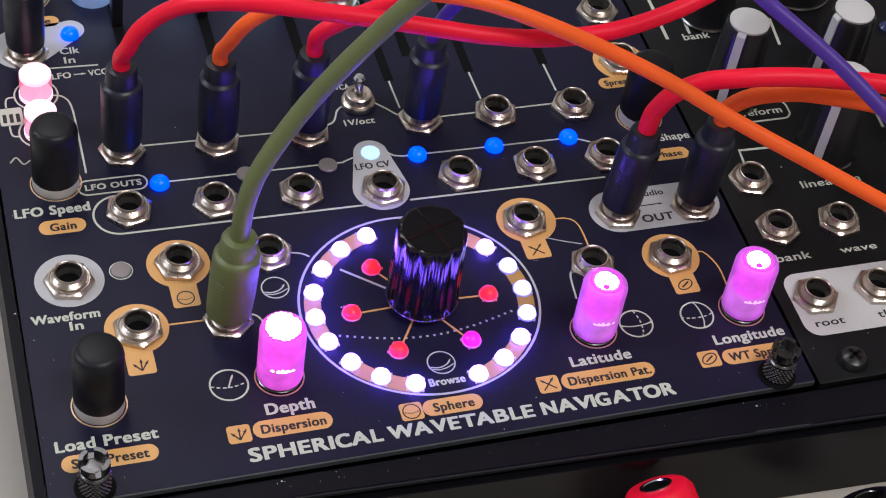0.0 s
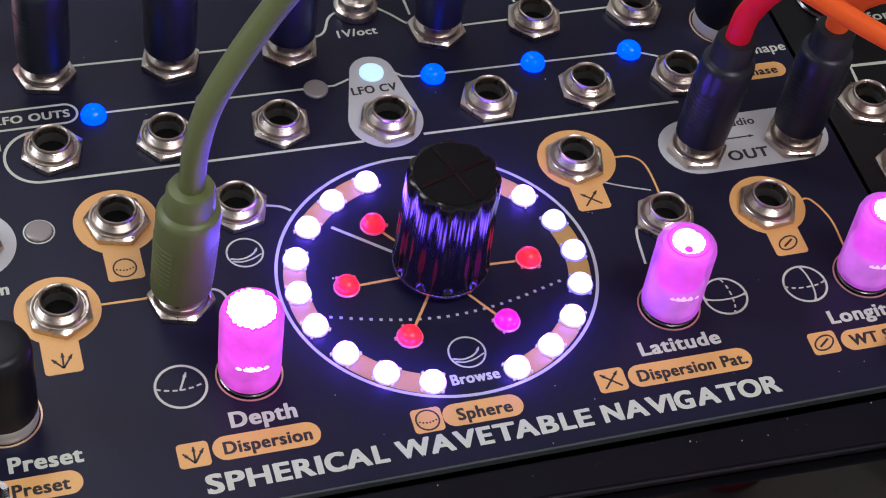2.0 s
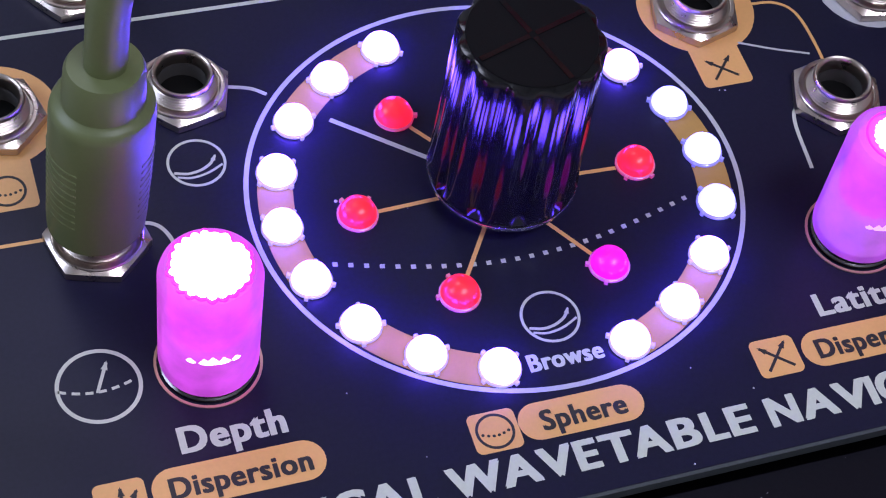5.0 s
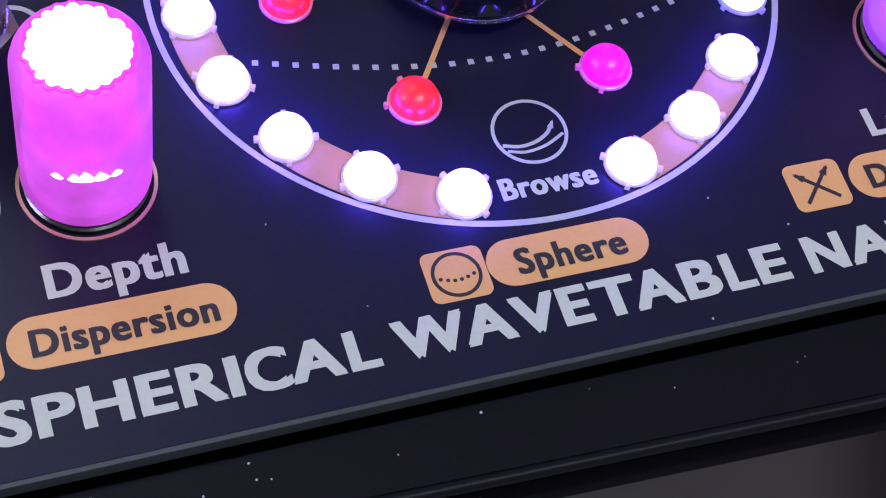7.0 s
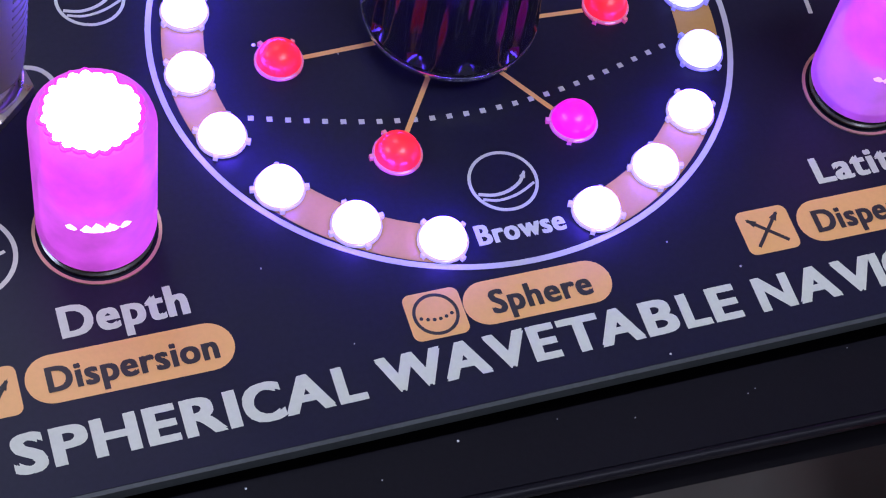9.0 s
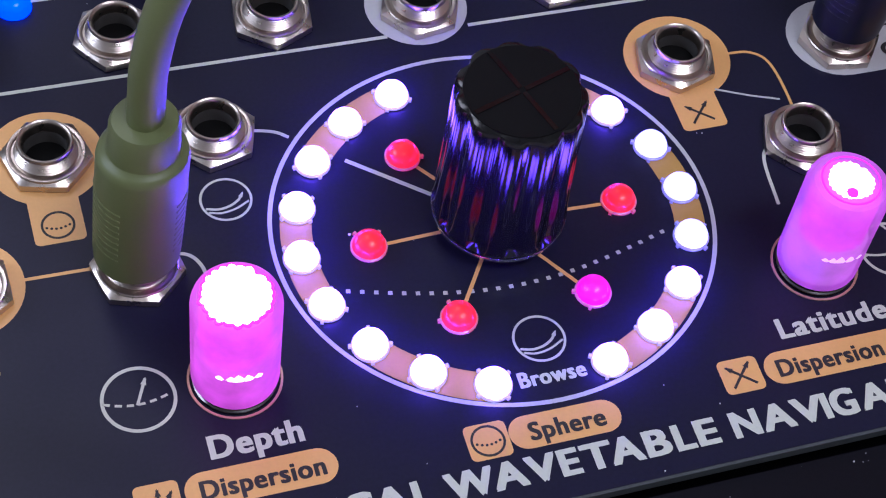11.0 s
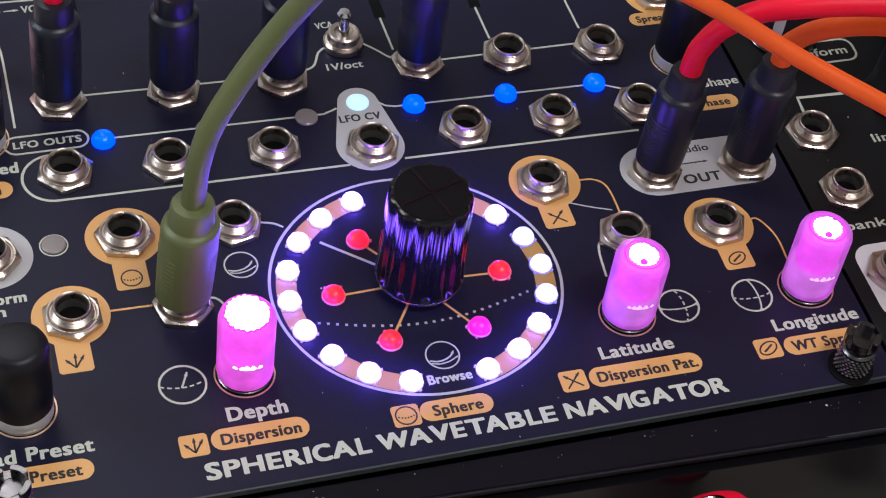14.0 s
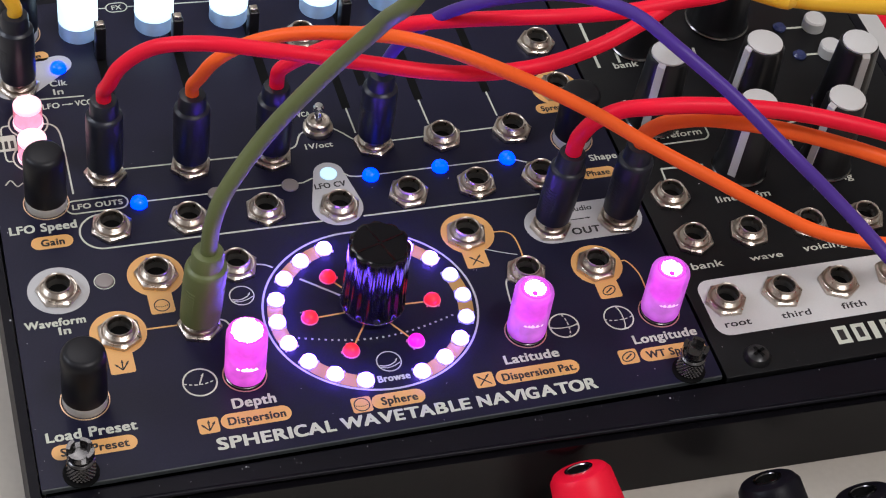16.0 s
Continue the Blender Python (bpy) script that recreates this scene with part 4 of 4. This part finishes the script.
def patch_cable(label, x, y, points, mat, lean=(0.0, 0.0), body=None, r=3.72, cord=1.52, group="patch cables"):
    cable = thing("patch_cable", label, "cable", (x, y, 3.4), group)
    lx, ly = lean

    def shear(bm):
        for v in bm.verts:
            v.co.x += lx * (v.co.z - 0.0034)
            v.co.y += ly * (v.co.z - 0.0034)
            v.co.z -= 0.0034
        return bm

    place("plug", mesh_of("plug", shear(lathe(plug_profile(r), 40))), body or RUBBER, cable)
    bm = bmesh.new()
    for side in (0, 180):
        for k in range(9):
            tube([((r - 0.12 + 0.012 * k) * math.cos(radians(side + q)), (r - 0.12 + 0.012 * k) * math.sin(radians(side + q)), 6.4 + 0.75 * k) for q in (-52, -35, -18, 0, 18, 35, 52)], 0.1, 6, bm)
    place("grip_rib", mesh_of("grip_rib", shear(bm)), body or RUBBER, cable)
    top = Vector((x + lx * 17.0, y + ly * 17.0, 20.2))
    run = [top, top + Vector((lx * 2.5, ly * 2.5, 2.5))] + [Vector(p) for p in points]
    run = spline(run, 8)
    base = Vector((x, y, 3.4))
    place("cord", mesh_of("cord", tube([p - base for p in run], cord, 18)), mat, cable)
    return cable


RUN_RED_LONG = [(25.4, 73.7, 26.0), (27.4, 72.7, 31.0), (31.4, 71.0, 36.0), (36.1, 67.9, 40.0), (43.6, 63.5, 43.0), (52.3, 59.4, 44.0), (61.2, 56.2, 44.0), (71.5, 53.5, 43.0), (81.8, 50.8, 42.0), (92.8, 49.7, 41.0), (104.4, 50.1, 41.0), (115.4, 52.2, 42.0), (124.0, 54.4, 44.0), (133.5, 58.2, 46.0), (140.8, 62.6, 48.0)]
RUN_ORANGE_LONG = [(42.8, 72.6, 26.0), (45.5, 70.7, 32.0), (50.4, 68.8, 37.0), (57.0, 65.0, 42.0), (64.2, 60.0, 46.0), (73.3, 54.4, 49.0), (81.0, 50.8, 49.0), (90.4, 47.8, 46.0), (101.5, 44.9, 41.0), (112.4, 40.7, 36.0), (123.0, 35.0, 31.0), (133.4, 28.9, 27.0), (144.5, 23.6, 22.0), (153.7, 19.6, 18.0), (161.8, 17.0, 16.0), (170.1, 15.3, 15.0), (179.6, 13.9, 15.0)]
RUN_GREEN = [(37.3, 33.2, 27.0), (38.9, 33.7, 33.0), (42.4, 34.9, 39.0), (47.2, 35.9, 46.0), (52.2, 35.2, 54.0), (58.3, 34.1, 63.0), (64.7, 31.8, 73.0), (70.1, 28.1, 85.0)]
RUN_PURPLE = [(80.8, 71.9, 26.0), (82.2, 71.1, 30.0), (85.6, 69.2, 36.0), (89.8, 66.3, 42.0), (94.5, 61.6, 48.0), (101.2, 56.8, 53.0), (106.7, 51.5, 57.0), (110.8, 45.7, 60.0), (116.0, 39.4, 61.0), (120.8, 31.1, 60.0), (129.5, 22.0, 55.0), (138.0, 12.0, 49.0), (145.6, 4.8, 43.0), (152.8, -3.3, 37.0), (158.6, -13.8, 32.0)]
RUN_OUT_RED = [(113.4, 46.0, 24.6), (115.6, 45.5, 28.6), (119.8, 44.3, 32.0), (125.2, 42.3, 34.0), (132.6, 40.5, 35.0), (141.4, 38.6, 35.0), (152.8, 36.2, 34.0), (163.7, 32.2, 33.0), (174.9, 28.0, 31.0), (185.7, 22.9, 29.0)]
RUN_OUT_ORANGE = [(127.9, 45.4, 24.2), (131.0, 44.3, 27.0), (136.9, 42.2, 29.0), (143.6, 40.2, 29.0), (154.7, 36.5, 28.0), (165.9, 32.3, 26.0), (176.0, 26.3, 25.0), (185.9, 19.9, 24.0)]
RUN_RED_BACK = [(59.0, 72.5, 26.0), (61.6, 71.5, 29.0), (66.9, 70.7, 32.0), (74.5, 70.4, 35.0), (82.9, 68.6, 38.0), (91.2, 66.2, 40.0), (101.5, 63.0, 42.0), (112.3, 60.7, 43.0), (122.8, 58.1, 45.0), (133.9, 57.0, 47.0), (145.6, 57.1, 49.0)]
RUN_YELLOW = [(147.9, 54.5, 50.0), (155.7, 52.2, 49.0), (164.0, 50.8, 48.0), (176.7, 50.2, 46.0), (188.2, 49.0, 45.0)]
patch_cable("red patch cable with a black moulded plug", 24.5, 74.7, RUN_RED_LONG + [(152, 75, 45), (190, 150, 20), (230, 190, -14)], RED, lean=(0.01, 0.04))
patch_cable("orange patch cable with a black moulded plug", 41.9, 74.2, RUN_ORANGE_LONG + [(215, 18, -5), (240, 14, -15)], ORANGE, cord=1.38)
patch_cable("red patch cable running behind the others, black plug", 58.9, 73.9, RUN_RED_BACK + [(175, 80, 40), (215, 150, 5), (240, 170, -15)], RED)
patch_cable("purple patch cable with a black moulded plug", 80.8, 74.0, RUN_PURPLE + [(185, -45, 0), (200, -60, -15)], PURPLE, cord=1.25)
patch_cable("olive green patch cable with an olive plug", 35.3, 32.0, RUN_GREEN + [(90, 60, 90), (120, 140, 60), (130, 200, 0), (135, 230, -15)], OLIVE, body=OLIVE, r=4.0, lean=(0.08, 0.05), cord=1.6)
patch_cable("red output cable with a black moulded plug", 110.6, 44.6, RUN_OUT_RED + [(215, 10, 0), (235, 0, -15)], RED, lean=(0.11, 0.06), cord=1.7)
patch_cable("orange output cable with a black moulded plug", 125.3, 44.1, RUN_OUT_ORANGE + [(212, 5, 0), (232, -8, -15)], ORANGE, lean=(0.09, 0.07), cord=1.6)
patch_cable("yellow patch cable in the clock input, black plug", 11.2, 103.0, [(9, 105, 27), (6, 112, 33), (0, 124, 34), (-12, 140, 5), (-20, 150, -15)], YELLOW)
yel = thing("patch_cable", "yellow patch cable lying over the module", "cable", (195, 48, DESK_Z), "patch cables")
part("cord", tube([p - Vector((195, 48, DESK_Z)) for p in spline([(120, 110, -0.5 + 30)] + RUN_YELLOW + [(215, 48, 10), (240, 46, DESK_Z + 2)], 8)], 1.75, 16), YELLOW, yel)

# ---- small device in front of the case ----
def post(name, x, y, h, r, mat, label, tilt, rim=STEEL):
    p = thing(name, label, "connector", (x, y, DESK_Z + 4.0))
    body = place("body", mesh_of("body", lathe([(0, 0), (r + 0.9, 0), (r + 0.9, 1), (r + 0.6, h * 0.5), (r - 0.2, h - 1.4), (r - 1.0, h - 0.3), (r - 1.8, h), (2.7, h)], 40)), mat, p)
    place("ring", mesh_of("ring", lathe([(2.75, h - 0.05), (2.75, h + 0.25), (2.3, h + 0.3), (2.15, h + 0.1)], 32)), rim, body)
    place("hole", mesh_of("hole", lathe([(2.2, h + 0.12), (2.1, h - 2.6), (0, h - 2.6)], 24)), HOLE, body)
    p.rotation_euler = (radians(tilt[0]), radians(tilt[1]), 0)
    return p


post("banana_socket", 101.8, -24.7, 19.0, 6.2, RED, "red plastic banana socket with a chrome ring", (-40, -16))
post("banana_socket", 136.5, -34.0, 19.0, 6.2, CASE, "black plastic banana socket standing on the desk", (-40, -16), DARKMETAL)
post("banana_socket", 153.5, -40.5, 19.0, 6.2, CASE, "black plastic banana socket standing on the desk", (-40, -16), DARKMETAL)

# ---- added sheet with a red block: stand-in for an unidentified red thing on the desk beyond the case ----
red_item_sheet = thing("red_item_sheet", "white flat sheet with a red block, stand-in for an unidentified red thing", "paper", (222.0, 113.5, DESK_Z))
part("sheet", box(-2, -40, 0.02, 60, 40, 0.3), CREAM, red_item_sheet)
part("red_block", box(4, -6, 0.3, 26, 4, 0.34), RED, red_item_sheet)

# ---- dust specks ----
rg = random.Random(9)
bm = bmesh.new()
for x0, x1, y0, y1, z, n in ((0, 131, 0, 80, 0.0, 46), (0, 200, -2.4, -0.2, -1.3, 50), (134, 203, 1, 60, -0.2, 30)):
    for k in range(n):
        x, y, q = rg.uniform(x0, x1), rg.uniform(y0, y1), rg.uniform(0.03, 0.1) * (2.2 if rg.random() < 0.1 else 1)
        lathe([(0, z), (q, z), (q * 0.8, z + 0.05), (0, z + 0.08)], 6, x, y, bm)
tagged(place("dust", mesh_of("dust", bm), DUST), "pale dust specks on the black panels", "dust", kind="stuff")
